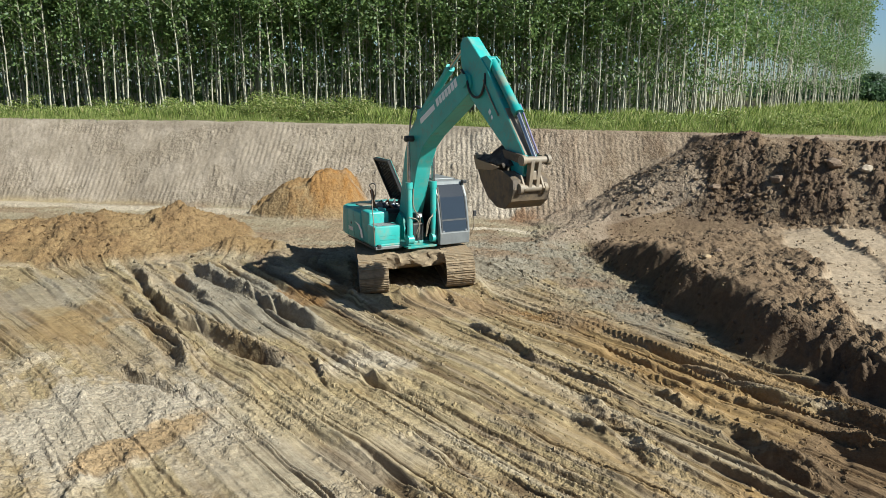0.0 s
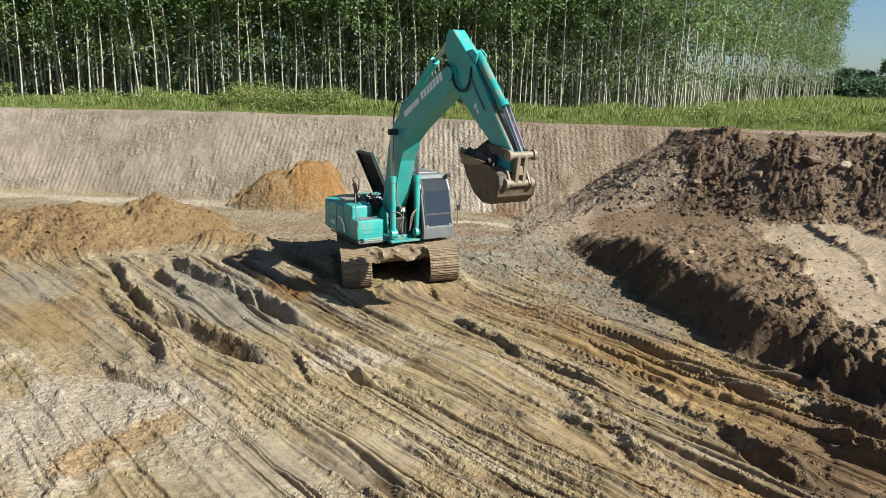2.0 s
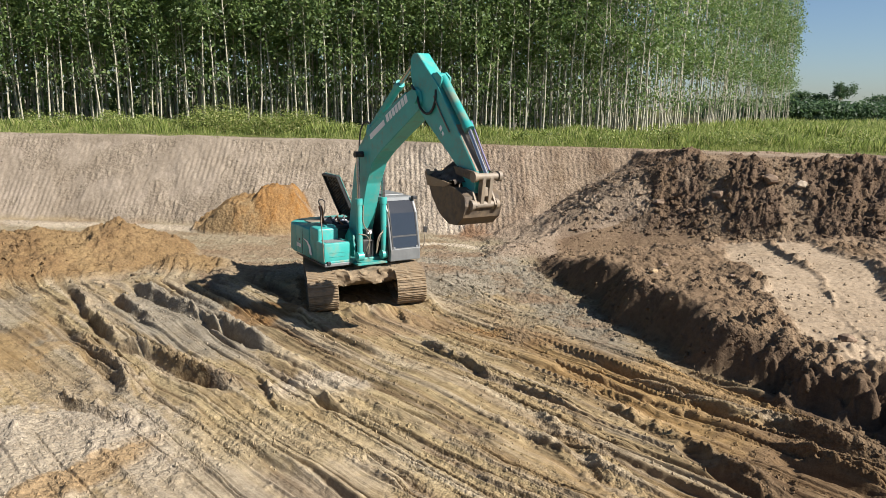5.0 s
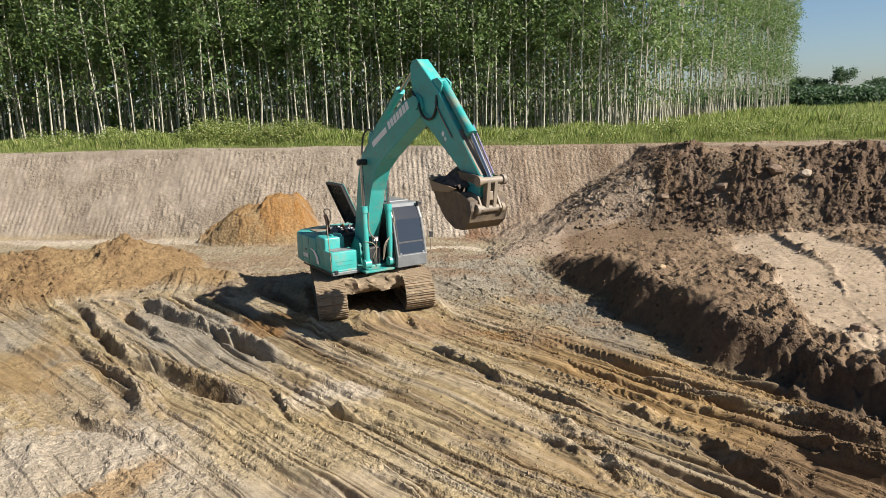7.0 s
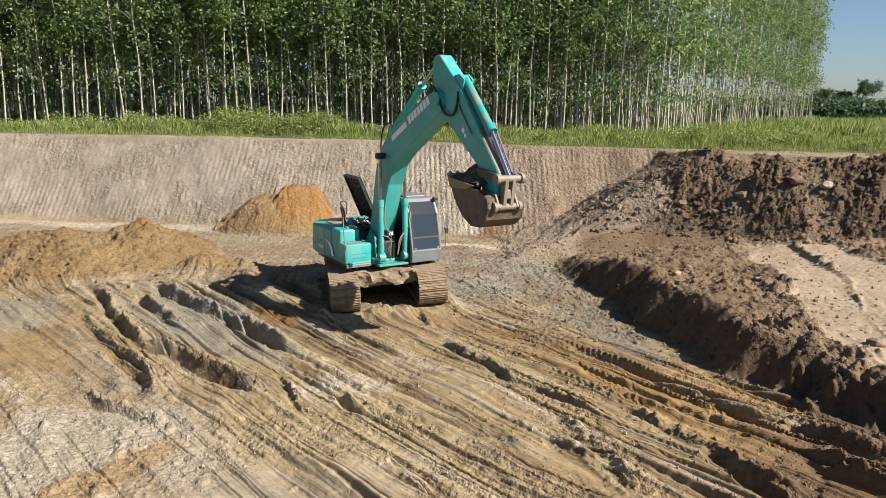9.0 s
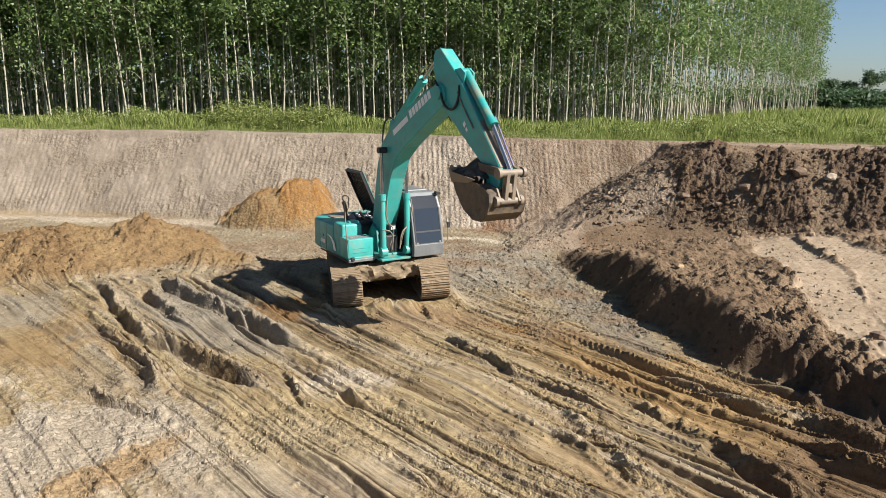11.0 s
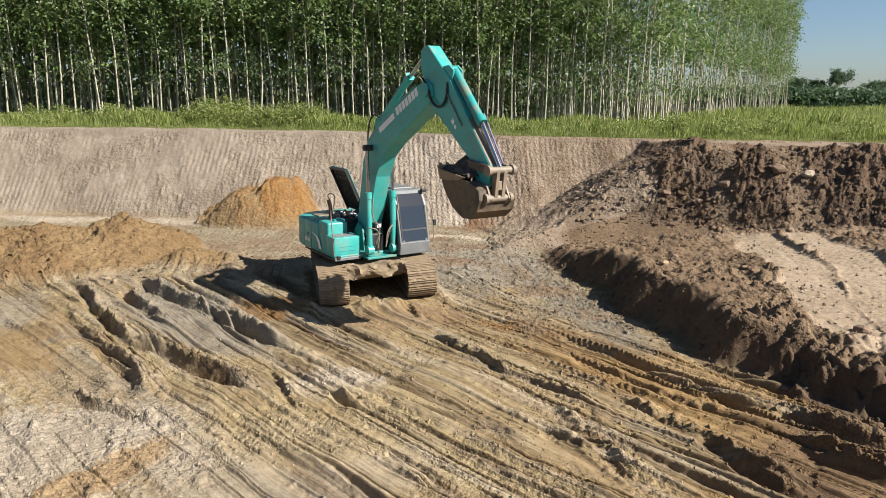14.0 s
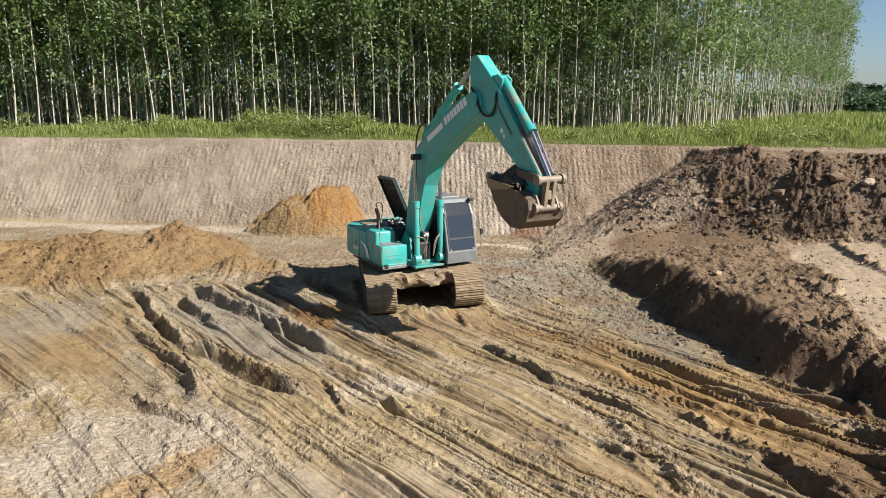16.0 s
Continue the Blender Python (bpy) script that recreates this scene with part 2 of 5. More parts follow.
def terrain(x, y):
    """Height and colour of the ground."""
    wob = fbm(x * 0.35, y * 0.35, 3, 3)
    rough = fbm(x * 1.1, y * 1.1, 5, 5, 0.6)
    fine = fbm(x * 4.3, y * 4.3, 9, 4, 0.6)
    tan, pale, grey = np.array((0.525, 0.41, 0.23)), np.array((0.66, 0.56, 0.42)), np.array((0.385, 0.335, 0.255))
    orange, brown, dark = np.array((0.42, 0.23, 0.085)), np.array((0.25, 0.165, 0.095)), np.array((0.185, 0.125, 0.082))
    col = np.ones(x.shape + (3,)) * tan

    def paint(mask, c):
        nonlocal col
        col = col + (c - col) * np.clip(mask, 0, 1)[..., None]

    # floor with the streaks that the machine left
    z = 0.05 * wob + 0.02 * rough
    u, v = flow(x, y)
    bench_in = x - scarp_x(y)
    fill = np.maximum.reduce([ridge(x, y, -8.75, 25.5, 2.7, 2.0, 1.4, 8, 0.9), ridge(x, y, -11.4, 24.8, 4.6, 3.3, 1.0, 0, 0.7), ridge(x, y, -6.4, 24.4, 2.4, 1.4, 0.45, -25), ridge(x, y, -15.5, 25.5, 4, 4, 0.55)])
    pit = (1 - step(0.05, 0.4, fill)) * step(5.5, 7.5, y) * (1 - step(25.5, 28.5, y)) * (1 - step(-1.0, -0.2, bench_in))
    grit = step(3.0, 4.4, x + 0.5 * rough) * step(15.5, 18.5, y + 0.6 * rough + 0.5 * (x - 4)) + step(21.5, 23.5, y + 0.5 * rough)
    grit = np.clip(grit, 0, 1) * (1 - step(0.02, 0.2, fill)) * (1 - step(32.5, 34.0, y)) * (1 - step(-1.2, -0.4, bench_in))
    streaky = pit * (1 - 0.85 * grit)
    quiet = np.maximum(step(-5.5, -2.0, x + 0.3 * (y - 13)), 0.9 * step(13.2, 14.8, y + 0.4 * rough))
    busy = 0.35 * step(2.5, 5, x) + 0.5 * step(4.0, 6.0, x) * (1 - step(11.5, 13.5, y)) + 0.5 + 0.5 * step(-0.4, 0.4, fbm(x * 0.22, y * 0.22, 77, 2))
    streak = fbm(u * 0.9, v * 0.09, 31, 3, 0.5)
    comb = fbm(u * 4.0, v * 0.13, 35, 3, 0.55)
    grooves, cuts = 0.0, []
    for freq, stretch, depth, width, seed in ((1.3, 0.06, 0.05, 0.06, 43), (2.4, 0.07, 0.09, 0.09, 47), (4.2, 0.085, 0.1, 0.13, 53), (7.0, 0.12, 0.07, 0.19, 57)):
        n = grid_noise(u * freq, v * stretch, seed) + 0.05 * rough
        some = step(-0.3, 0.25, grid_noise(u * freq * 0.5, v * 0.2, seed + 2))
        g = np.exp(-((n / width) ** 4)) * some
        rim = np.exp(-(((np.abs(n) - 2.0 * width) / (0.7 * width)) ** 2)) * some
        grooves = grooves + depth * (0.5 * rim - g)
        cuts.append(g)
    z += streaky * (0.07 * streak + 0.04 * comb + busy * grooves) * (0.45 + 0.55 * quiet)
    # crumbs, thick in some stretches and thin in others
    loose = step(-0.1, 0.45, fbm(x * 0.6, y * 0.6, 17, 3)) * pit
    chunky = step(0.2, 0.55, fbm(u * 1.2, v * 0.25, 19, 3)) * pit
    z += 0.035 * clod_relief(x, y, 8.0, 401, 0.4, chunky) + 0.018 * clod_relief(x, y, 15.0, 403, 0.5, np.maximum(loose, chunky)) + 0.007 * fine * pit
    z += 0.05 * clod_relief(x, y, 6.0, 405, 0.35, grit) + 0.035 * clod_relief(x, y, 11.0, 407, 0.7, grit)
    # rows of short scrapes where the bucket levelled the floor
    scrape = (0.35 + 0.65 * step(-0.1, 0.3, fbm(x * 0.35, y * 0.35, 63, 2))) * (1 - step(-3.0, -1.0, x + 0.3 * (12 - y))) * (1 - step(13.5, 16, y)) * pit
    across, lengthwise = x * 0.95 + y * 0.3, y * 0.95 - x * 0.3
    z += 0.06 * scrape * grid_noise(across * 3.2, lengthwise * 0.4, 65) + 0.085 * clod_relief(across, lengthwise * 0.6, 5.0, 409, 0.4, scrape * step(-0.1, 0.3, grid_noise(across * 3.2, lengthwise * 0.4, 65))) + 0.03 * clod_relief(x, y, 12.0, 410, 0.4, scrape)
    # cleat marks in some of the lanes
    lane = np.exp(-((grid_noise(u * 1.1, v * 0.05, 51) / 0.16) ** 4)) * step(0.12, 0.42, fbm(x * 0.35, y * 0.35, 55, 2)) * streaky
    z += 0.006 * lane * (step(-0.35, 0.35, np.sin(v * 2 * math.pi / 0.19)) - 0.5)
    rut, lip = np.zeros_like(x), np.zeros_like(x)
    for ax, ay, bx, by, w, d in RUTS:
        off, t = along(x, y, ax, ay, bx, by)
        off = off + 0.12 * fbm(x * 0.6, y * 0.6, 61, 3)
        ends = step(-0.1, 0.15, t) * (1 - step(0.75, 1.1, t)) * (0.85 + 0.3 * fbm(x * 0.7, y * 0.7, 64, 2))
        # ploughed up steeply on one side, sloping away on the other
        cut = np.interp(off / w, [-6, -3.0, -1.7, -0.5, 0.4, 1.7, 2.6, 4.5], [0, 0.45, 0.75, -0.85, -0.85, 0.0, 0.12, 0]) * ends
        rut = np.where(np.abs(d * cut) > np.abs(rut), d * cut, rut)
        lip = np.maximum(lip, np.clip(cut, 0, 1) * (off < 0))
        # brown in the rut bottom, shade put into the colour
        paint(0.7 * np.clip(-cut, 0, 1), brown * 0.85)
    ploughed = np.clip(lip * 1.6, 0, 1)
    z += rut + ploughed * 0.05 * rough + 0.11 * clod_relief(x, y, 5.5, 411, 0.5, ploughed) + 0.04 * clod_relief(x, y, 11.0, 413, 0.7, ploughed)
    paint(ploughed * 0.7 * step(15.0, 16.5, y) * step(-0.5, 0.2, rough), grey * 1.25)
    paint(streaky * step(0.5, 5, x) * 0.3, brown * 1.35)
    # groove bottoms darkened with brown, painted shade on top of their relief
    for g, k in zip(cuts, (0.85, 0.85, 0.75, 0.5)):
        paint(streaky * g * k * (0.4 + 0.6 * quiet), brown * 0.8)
    paint(streaky * step(0.1, 0.5, comb) * 0.45, pale)
    paint(streaky * step(0.15, 0.5, grid_noise(u * 5.5, v * 0.16, 87)) * 0.3, np.array((0.33, 0.215, 0.11)))
    paint(scrape * step(0.0, 0.5, rough + 0.5 * fine) * 0.5, pale)
    paint(streaky * step(0.0, 0.5, fbm(u * 1.1, v * 0.07, 81, 3)) * 0.3, np.array((0.42, 0.27, 0.125)))
    paint(streaky * step(0.1, 0.6, fbm(u * 0.8, v * 0.08, 85, 3)) * 0.35, grey)
    paint(streaky * step(0.1, 0.4, grid_noise(u * 1.6, v * 0.1, 89)) * step(2, 5, x) * 0.6, np.array((0.50, 0.31, 0.12)))
    paint(pit * (1 - step(-7.0, -5.0, x)) * step(13.5, 15.0, y) * (1 - step(17, 20.5, y)) * step(-0.4, 0.3, rough + wob) * 0.6, np.array((0.43, 0.28, 0.125)))

    def blot(cx, cy, rx, ry, c, strength, turn=0.0):
        inside = ridge(x, y, cx, cy, rx, ry, 1, turn)
        paint(strength * step(0.0, 0.5, inside * 1.2 + (0.22 * rough + 0.1 * fine) * step(0, 0.2, inside)), c)

    blot(-4.9, 11.2, 2.6, 2.2, np.array((0.62, 0.53, 0.405)), 0.85)
    blot(-1.6, 10.4, 3.4, 1.9, pale, 0.45)
    blot(-0.9, 13.6, 1.2, 0.9, pale * 1.08, 0.9)
    blot(-1.0, 12.0, 2.6, 1.8, tan * 1.12, 0.6)
    blot(-4.1, 10.5, 1.5, 0.65, np.array((0.5, 0.33, 0.16)), 0.8, 55)
    blot(-4.6, 18.2, 1.6, 4.2, grey * 1.15, 0.9, 35)
    blot(-10.0, 18.6, 1.6, 2.4, grey * 1.05, 0.6)
    blot(3.0, 23.5, 3.6, 4.6, grey * 1.15, 0.95)
    blot(5.3, 18.6, 1.0, 4.5, grey * 0.85, 0.9, 8)
    blot(0.5, 17.8, 2.5, 1.2, brown * 1.5, 0.6)
    blot(-2.9, 18.9, 1.2, 1.0, orange * 0.85, 0.7)
    blot(3.5, 16.8, 1.6, 0.5, orange, 0.6, -35)
    blot(7.6, 9.7, 2.8, 2.8, brown * 0.95, 0.9)
    paint(grit * 0.55, grey * 1.05)
    paint(grit * step(0.0, 0.5, rough + 0.4 * fine) * 0.5, brown * 1.25)
    paint(grit * step(0.1, 0.5, fbm(x * 0.45, y * 0.8, 475, 3)) * 0.45, np.array((0.36, 0.23, 0.14)))
    # a pale ring where water stood
    ring = np.abs(np.hypot((x - 2.2) / 3.4, (y - 24.6) / 3.6) - 1)
    paint(0.95 * (1 - step(0.03, 0.09, ring + 0.03 * rough)) * step(23, 26, y) * (1 - step(3.6, 4.8, x)), pale * 1.1)

    # the stand of the machine and the prints of its shoes
    lx, ly = (x + 0.31) * 0.139 - (y - 21.07) * 0.99, (x + 0.31) * 0.99 + (y - 21.07) * 0.139
    stand = step(-2.4, -1.9, lx) * (1 - step(1.9, 2.5, lx)) * step(-1.9, -1.6, ly) * (1 - step(1.6, 1.9, ly))
    z = z * (1 - stand) + stand * (0.055 * (x + 0.3) - 0.02 + 0.03 * fine)
    prints = step(2.0, 2.3, lx) * (1 - step(3.3, 3.7, lx + 0.3 * rough)) * (1 - step(0.36, 0.44, np.abs(np.abs(ly) - 1.2)))
    z = z * (1 - 0.8 * prints) + prints * (0.03 + 0.025 * np.sign(np.sin(lx * 2 * math.pi / 0.19)))
    berm = np.exp(-(((lx - 2.2) / 0.35) ** 2)) * (1 - step(0.5, 0.8, np.abs(ly))) + np.exp(-(((np.abs(ly) - 1.8) / 0.2) ** 2)) * step(-2.2, -1.5, lx) * (1 - step(2.4, 3.4, lx))
    z += berm * (0.1 + 0.06 * rough) + 0.1 * clod_relief(x, y, 4.5, 471, 0.5, np.clip(berm, 0, 1)) + 0.05 * clod_relief(x, y, 9.0, 473, 0.6, np.clip(berm, 0, 1))

    # mounds of brown fill
    m = step(0.02, 0.25, fill)
    z += fill + m * (0.13 * rough + 0.03 * np.abs(fine)) + 0.1 * clod_relief(x, y, 3.6, 421, 0.22, m) + 0.05 * clod_relief(x, y, 7.5, 423, 0.4, m) + 0.025 * clod_relief(x, y, 13, 425, 0.6, m)
    paint(m * 0.9, np.array((0.345, 0.22, 0.105)))
    paint(m * step(0.0, 0.6, rough + 0.4 * fine) * 0.55, np.array((0.27, 0.165, 0.08)))
    paint(m * step(0.1, 0.5, fbm(x * 0.5, y * 0.8, 427, 3)) * 0.4, np.array((0.43, 0.3, 0.15)))
    # the orange heap dumped against the bank
    cap = np.interp(x, [-8, -7.2, -6.4, -5.1, -4.8, -4.2, -3.5, -3.0, -2.5], [0, 0.5, 1.15, 1.4, 1.75, 1.9, 1.7, 0.9, 0]) + 0.1 * rough
    heap = np.minimum(ridge(x, y, -4.9, 31.9, 3.4, 2.3, 3.2, 0, 0.8), cap)
    hm = step(0.05, 0.3, heap)
    z = np.where(heap > 0.02, np.maximum(z, heap + 0.1 * rough + 0.03 * fine - 0.06), z) + 0.09 * clod_relief(x, y, 5, 431, 0.3, hm) + 0.06 * clod_relief(x, y, 10, 433, 0.5, hm)
    paint(hm, np.array((0.42, 0.29, 0.15)))
    paint(hm * step(0.0, 0.6, rough + 0.5 * fine) * 0.5, orange)
    paint(step(0.3, 0.8, heap) * step(-5.2, -4.4, x + 0.5 * rough) * (0.55 + 0.4 * np.clip(fine, 0, 1)), np.array((0.42, 0.205, 0.06)))

    # the far bank, combed by the bucket's teeth
    toe, crest = 31.2 - 0.14 * x + 0.15 * wob - 0.8 * step(0, 6, x), crest_y(x)
    share = (y - toe) / (crest - toe)
    lean = x - 0.6 * share * (1 - step(-6, 2, x))
    bank = LEVEL * np.clip(share, 0, 1)
    face = step(-0.05, 0.08, share) * (1 - step(0.93, 1.02, share))
    teeth = np.sin(lean * 2 * math.pi / 0.23 + 1.2 * fbm(lean * 0.7, y * 0.25, 91, 2))
    teeth = teeth + 0.35 * np.sin(lean * 4 * math.pi / 0.23 + 1.0)
    band = np.exp(-(((share - 0.62) / 0.14) ** 2)) * step(-11, -7, x) + np.exp(-(((share - 0.2) / 0.2) ** 2)) * (1 - step(-6, 0, x)) + step(-4, 1, x) + 0.5 * step(0.78, 0.9, share)
    strength = np.clip((0.25 + 0.8 * band) * (0.35 + 0.9 * step(-0.35, 0.3, fbm(lean * 0.7, y * 0.9, 93, 3))), 0, 1)
    crusty = face * step(-0.15, 0.35, fbm(x * 0.5, y * 1.3, 95, 3) + 0.5 * (share - 0.55)) * (1 - 0.6 * step(0, 4, x))
    bank_z = bank + face * (0.027 * teeth * strength + 0.045 * rough + 0.025 * fine) + 0.12 * fbm(x * 0.25, y * 0.5, 97, 2) * face + 0.1 * clod_relief(x, y * 0.8, 6.5, 441, 0.35, crusty) + 0.025 * clod_relief(x, y, 9.0, 443, 0.4, face)
    up = y > toe - 0.4
    z = np.where(up, np.maximum(z, bank_z), z)
    bankcol = step(-0.1, 0.1, share)
    paint(bankcol * step(0.0, 0.3, bank_z - heap), np.array((0.455, 0.375, 0.285)))
    paint(face * step(0.0, 0.7, fbm(x * 0.5, y * 1.2, 101, 3)) * 0.6, np.array((0.57, 0.475, 0.37)))
    paint(face * step(-3, 3, x + wob) * 0.8, np.array((0.76, 0.64, 0.5)))
    paint(crusty * 0.35, np.array((0.36, 0.29, 0.21)))
    paint(0.9 * (1 - step(0.3, 1.1, np.abs(y - toe + 0.9 + 0.5 * wob))) * step(-0.5, 0.2, wob + 0.2 * rough + 0.2) * (1 - step(-5.5, 4, x)) * (1 - step(0.0, 0.3, heap)), pale * 1.05)

    blot(5.6, 29.3, 2.6, 1.2, np.array((0.36, 0.25, 0.165)), 0.8, -12)
    blot(4.6, 29.9, 1.2, 0.5, np.array((0.34, 0.18, 0.09)), 0.7, -10)

    # the bench on the right, its cut face, and the dark heap behind
    edge = scarp_x(y) + 0.25 * fbm(x * 0.0 + 3.3, y * 0.9, 111, 4, 0.6) + 0.03 * fine
    inb = x - edge
    low = np.interp(y, [9, 13, 17, 21, 23, 26, 29], [0.72, 0.95, 1.12, 1.0, 0.55, 0.15, 0.05])
    track, cleat = np.zeros_like(x), np.zeros_like(x)
    for ax, ay, bx, by, w in ((11.5, 21.2, 9.5, 12.6, 0.5), (13.4, 22.4, 11.2, 14.6, 0.5)):
        off, t = along(x, y, ax, ay, bx, by)
        one = (1 - step(w, w + 0.25, np.abs(off + 0.3 * wob + 0.1 * rough))) * step(-0.1, 0.1, t) * step(0.4, 1.0, inb)
        track = np.maximum(track, one)
        cleat = cleat + one * step(-0.2, 0.3, np.sin(t * 250))
    corner = (1 - step(12.5, 14.5, y)) * step(-1.6, -0.2, inb) * (1 - step(1.2, 2.4, inb))
    bench = low * step(-0.8, 0.1, inb + 0.35 * corner * rough) + 0.1 * np.clip(inb, 0, 6) - 0.08 * track - 0.025 * cleat + step(-0.4, 0.3, inb) * (1 - 0.85 * track) * (0.09 * rough + 0.05 * np.abs(fine))
    bench = bench + corner * (0.16 * fbm(x * 1.6, y * 1.6, 113, 4, 0.6) - 0.1)
    crumbled = np.clip(step(-0.5, 0.1, inb) * (1 - 0.9 * track), 0, 1) * (0.35 + 0.65 * step(-0.25, 0.3, fbm(x * 0.5, y * 0.5, 451, 3)))
    bench = bench + 0.13 * clod_relief(x, y, 3.6, 453, 0.2, crumbled) + 0.07 * clod_relief(x, y, 7.0, 455, 0.4, crumbled) + 0.03 * clod_relief(x, y, 13.0, 457, 0.7, crumbled)
    bench = bench * (1 - step(27, 31, y))
    onb = step(-0.8, -0.2, inb) * (1 - step(28, 31, y)) * step(0, 2, y)
    z = np.where(inb > -0.8, np.maximum(z * (1 - onb), bench), z)
    paint(onb, np.array((0.34, 0.235, 0.145)))
    paint(onb * step(0.0, 0.6, rough) * 0.5, np.array((0.27, 0.18, 0.11)))
    # the freshly dug cut face, its shade painted in with dark soil colour
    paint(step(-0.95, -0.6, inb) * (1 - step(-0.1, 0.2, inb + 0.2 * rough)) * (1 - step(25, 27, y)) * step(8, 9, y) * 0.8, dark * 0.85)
    paint(onb * step(1.5, 2.6, inb) * step(-0.25, 0.2, fbm(x * 0.7 + y * 0.35, y * 0.2, 121, 3)) * (1 - step(21, 24, y)) * 0.4, np.array((0.46, 0.34, 0.23)))
    paint(track * 0.95, np.array((0.62, 0.48, 0.33)))
    foot = np.interp(x, [5, 7, 9.1, 11.2, 13.3, 15.9, 19, 24], [27.2, 27.0, 26.0, 24.5, 22.6, 20.8, 18.6, 14.5])
    rise = (y - foot) / np.interp(x, [8, 12, 17], [3.0, 3.2, 3.4])
    lanes = np.exp(-(((x - 0.42 * (y - 24) - 12.0 + 0.1 * rough) / 0.45) ** 4)) + np.exp(-(((x - 0.2 * (y - 24) - 14.5 + 0.1 * rough) / 0.45) ** 4))
    lumps = fbm(x * 0.9, y * 0.9, 131, 5, 0.62)
    on_dump = step(-0.15, 0.3, rise) * (1 - step(1.3, 2.2, rise))
    rubble = on_dump * (0.12 + 0.88 * step(9.6, 11.2, x + 0.6 * rough)) * (1 - 0.8 * np.clip(lanes, 0, 1))
    dump = 1.35 * step(-0.9, 0.25, rise) + (LEVEL - 1.4) * (0.5 * step(-0.1, 1.05, rise) + 0.5 * np.clip(rise, 0, 1)) + rubble * (0.2 * lumps + 0.05 * np.abs(fine))
    dump = dump + 0.2 * clod_relief(x, y, 1.9, 461, 0.3, rubble) + 0.17 * clod_relief(x + 0.1 * rough, y, 3.6, 463, 0.4, rubble) + 0.1 * clod_relief(x, y, 6.5, 465, 0.5, rubble) + 0.06 * clod_relief(x, y, 12.0, 467, 0.7, np.maximum(rubble, 0.5 * on_dump))
    dump = dump - 0.03 * np.clip(lanes, 0, 1) * on_dump * step(-0.2, 0.3, np.sin(y * 2 * math.pi / 0.21))
    dump = np.where(x > 3, np.minimum(dump, np.clip(0.3 * (x - 3.7) + 0.35 * np.clip(x - 7.5, 0, 9) + 0.1 * rough + 0.15 * wob, 0, 9)), 0)
    z = np.where(dump > 0.05, np.maximum(z, dump), z)
    paint(step(0.05, 0.25, dump) * (1 - step(-0.3, 0.3, inb) * (y < 26)) * 0.9, np.array((0.49, 0.375, 0.27)))
    paint(step(0.05, 0.25, dump) * step(0.0, 0.6, rough + 0.6 * fine) * 0.4, np.array((0.3, 0.2, 0.13)))
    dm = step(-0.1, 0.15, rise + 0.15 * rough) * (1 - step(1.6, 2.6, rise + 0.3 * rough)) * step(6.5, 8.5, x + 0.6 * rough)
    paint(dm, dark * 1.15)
    paint(dm * (1 - step(9.6, 11.5, x + rough)) * 0.85, np.array((0.52, 0.4, 0.285)))
    paint(dm * lanes * 0.85, np.array((0.40, 0.29, 0.19)))
    paint(dm * step(0.1, 0.7, fine + rough) * 0.5, brown)

    # level land and the bank under the walker
    out = (y > crest) | (x > 20) & (y > foot + 3)
    land = LEVEL + 0.06 * wob + 0.03 * rough
    z = np.where(out, np.maximum(land, np.where(y < crest + 6, z, -1)), z)
    near = LEVEL * (1 - step(1.6, 5.2, y + 0.3 * wob))
    z = np.where(near > 0.05, np.maximum(z, near), z)
    west = LEVEL * (1 - step(-29, -24, x))
    z = np.where(west > 0.05, np.maximum(z, west), z)
    z = np.where(np.hypot(x, y - 20) > 60, LEVEL, z)
    paint(step(0.15, 0.9, y - crest + 0.3 * rough) + (np.hypot(x, y - 20) > 45), np.array((0.16, 0.17, 0.05)))
    paint((y > 43.5 - 0.03 * x) & (x < 15.5 + 0.735 * (y - 42.5) - 1) & (y < 150), np.array((0.11, 0.09, 0.05)))
    crumbly = np.clip(0.12 + grit + 0.8 * loose + scrape + m + hm + 0.7 * crusty + crumbled * (inb > -0.8) + rubble + 0.5 * on_dump + 0.7 * ploughed - 0.6 * track, 0.1, 1)
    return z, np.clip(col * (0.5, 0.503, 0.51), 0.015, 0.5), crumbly


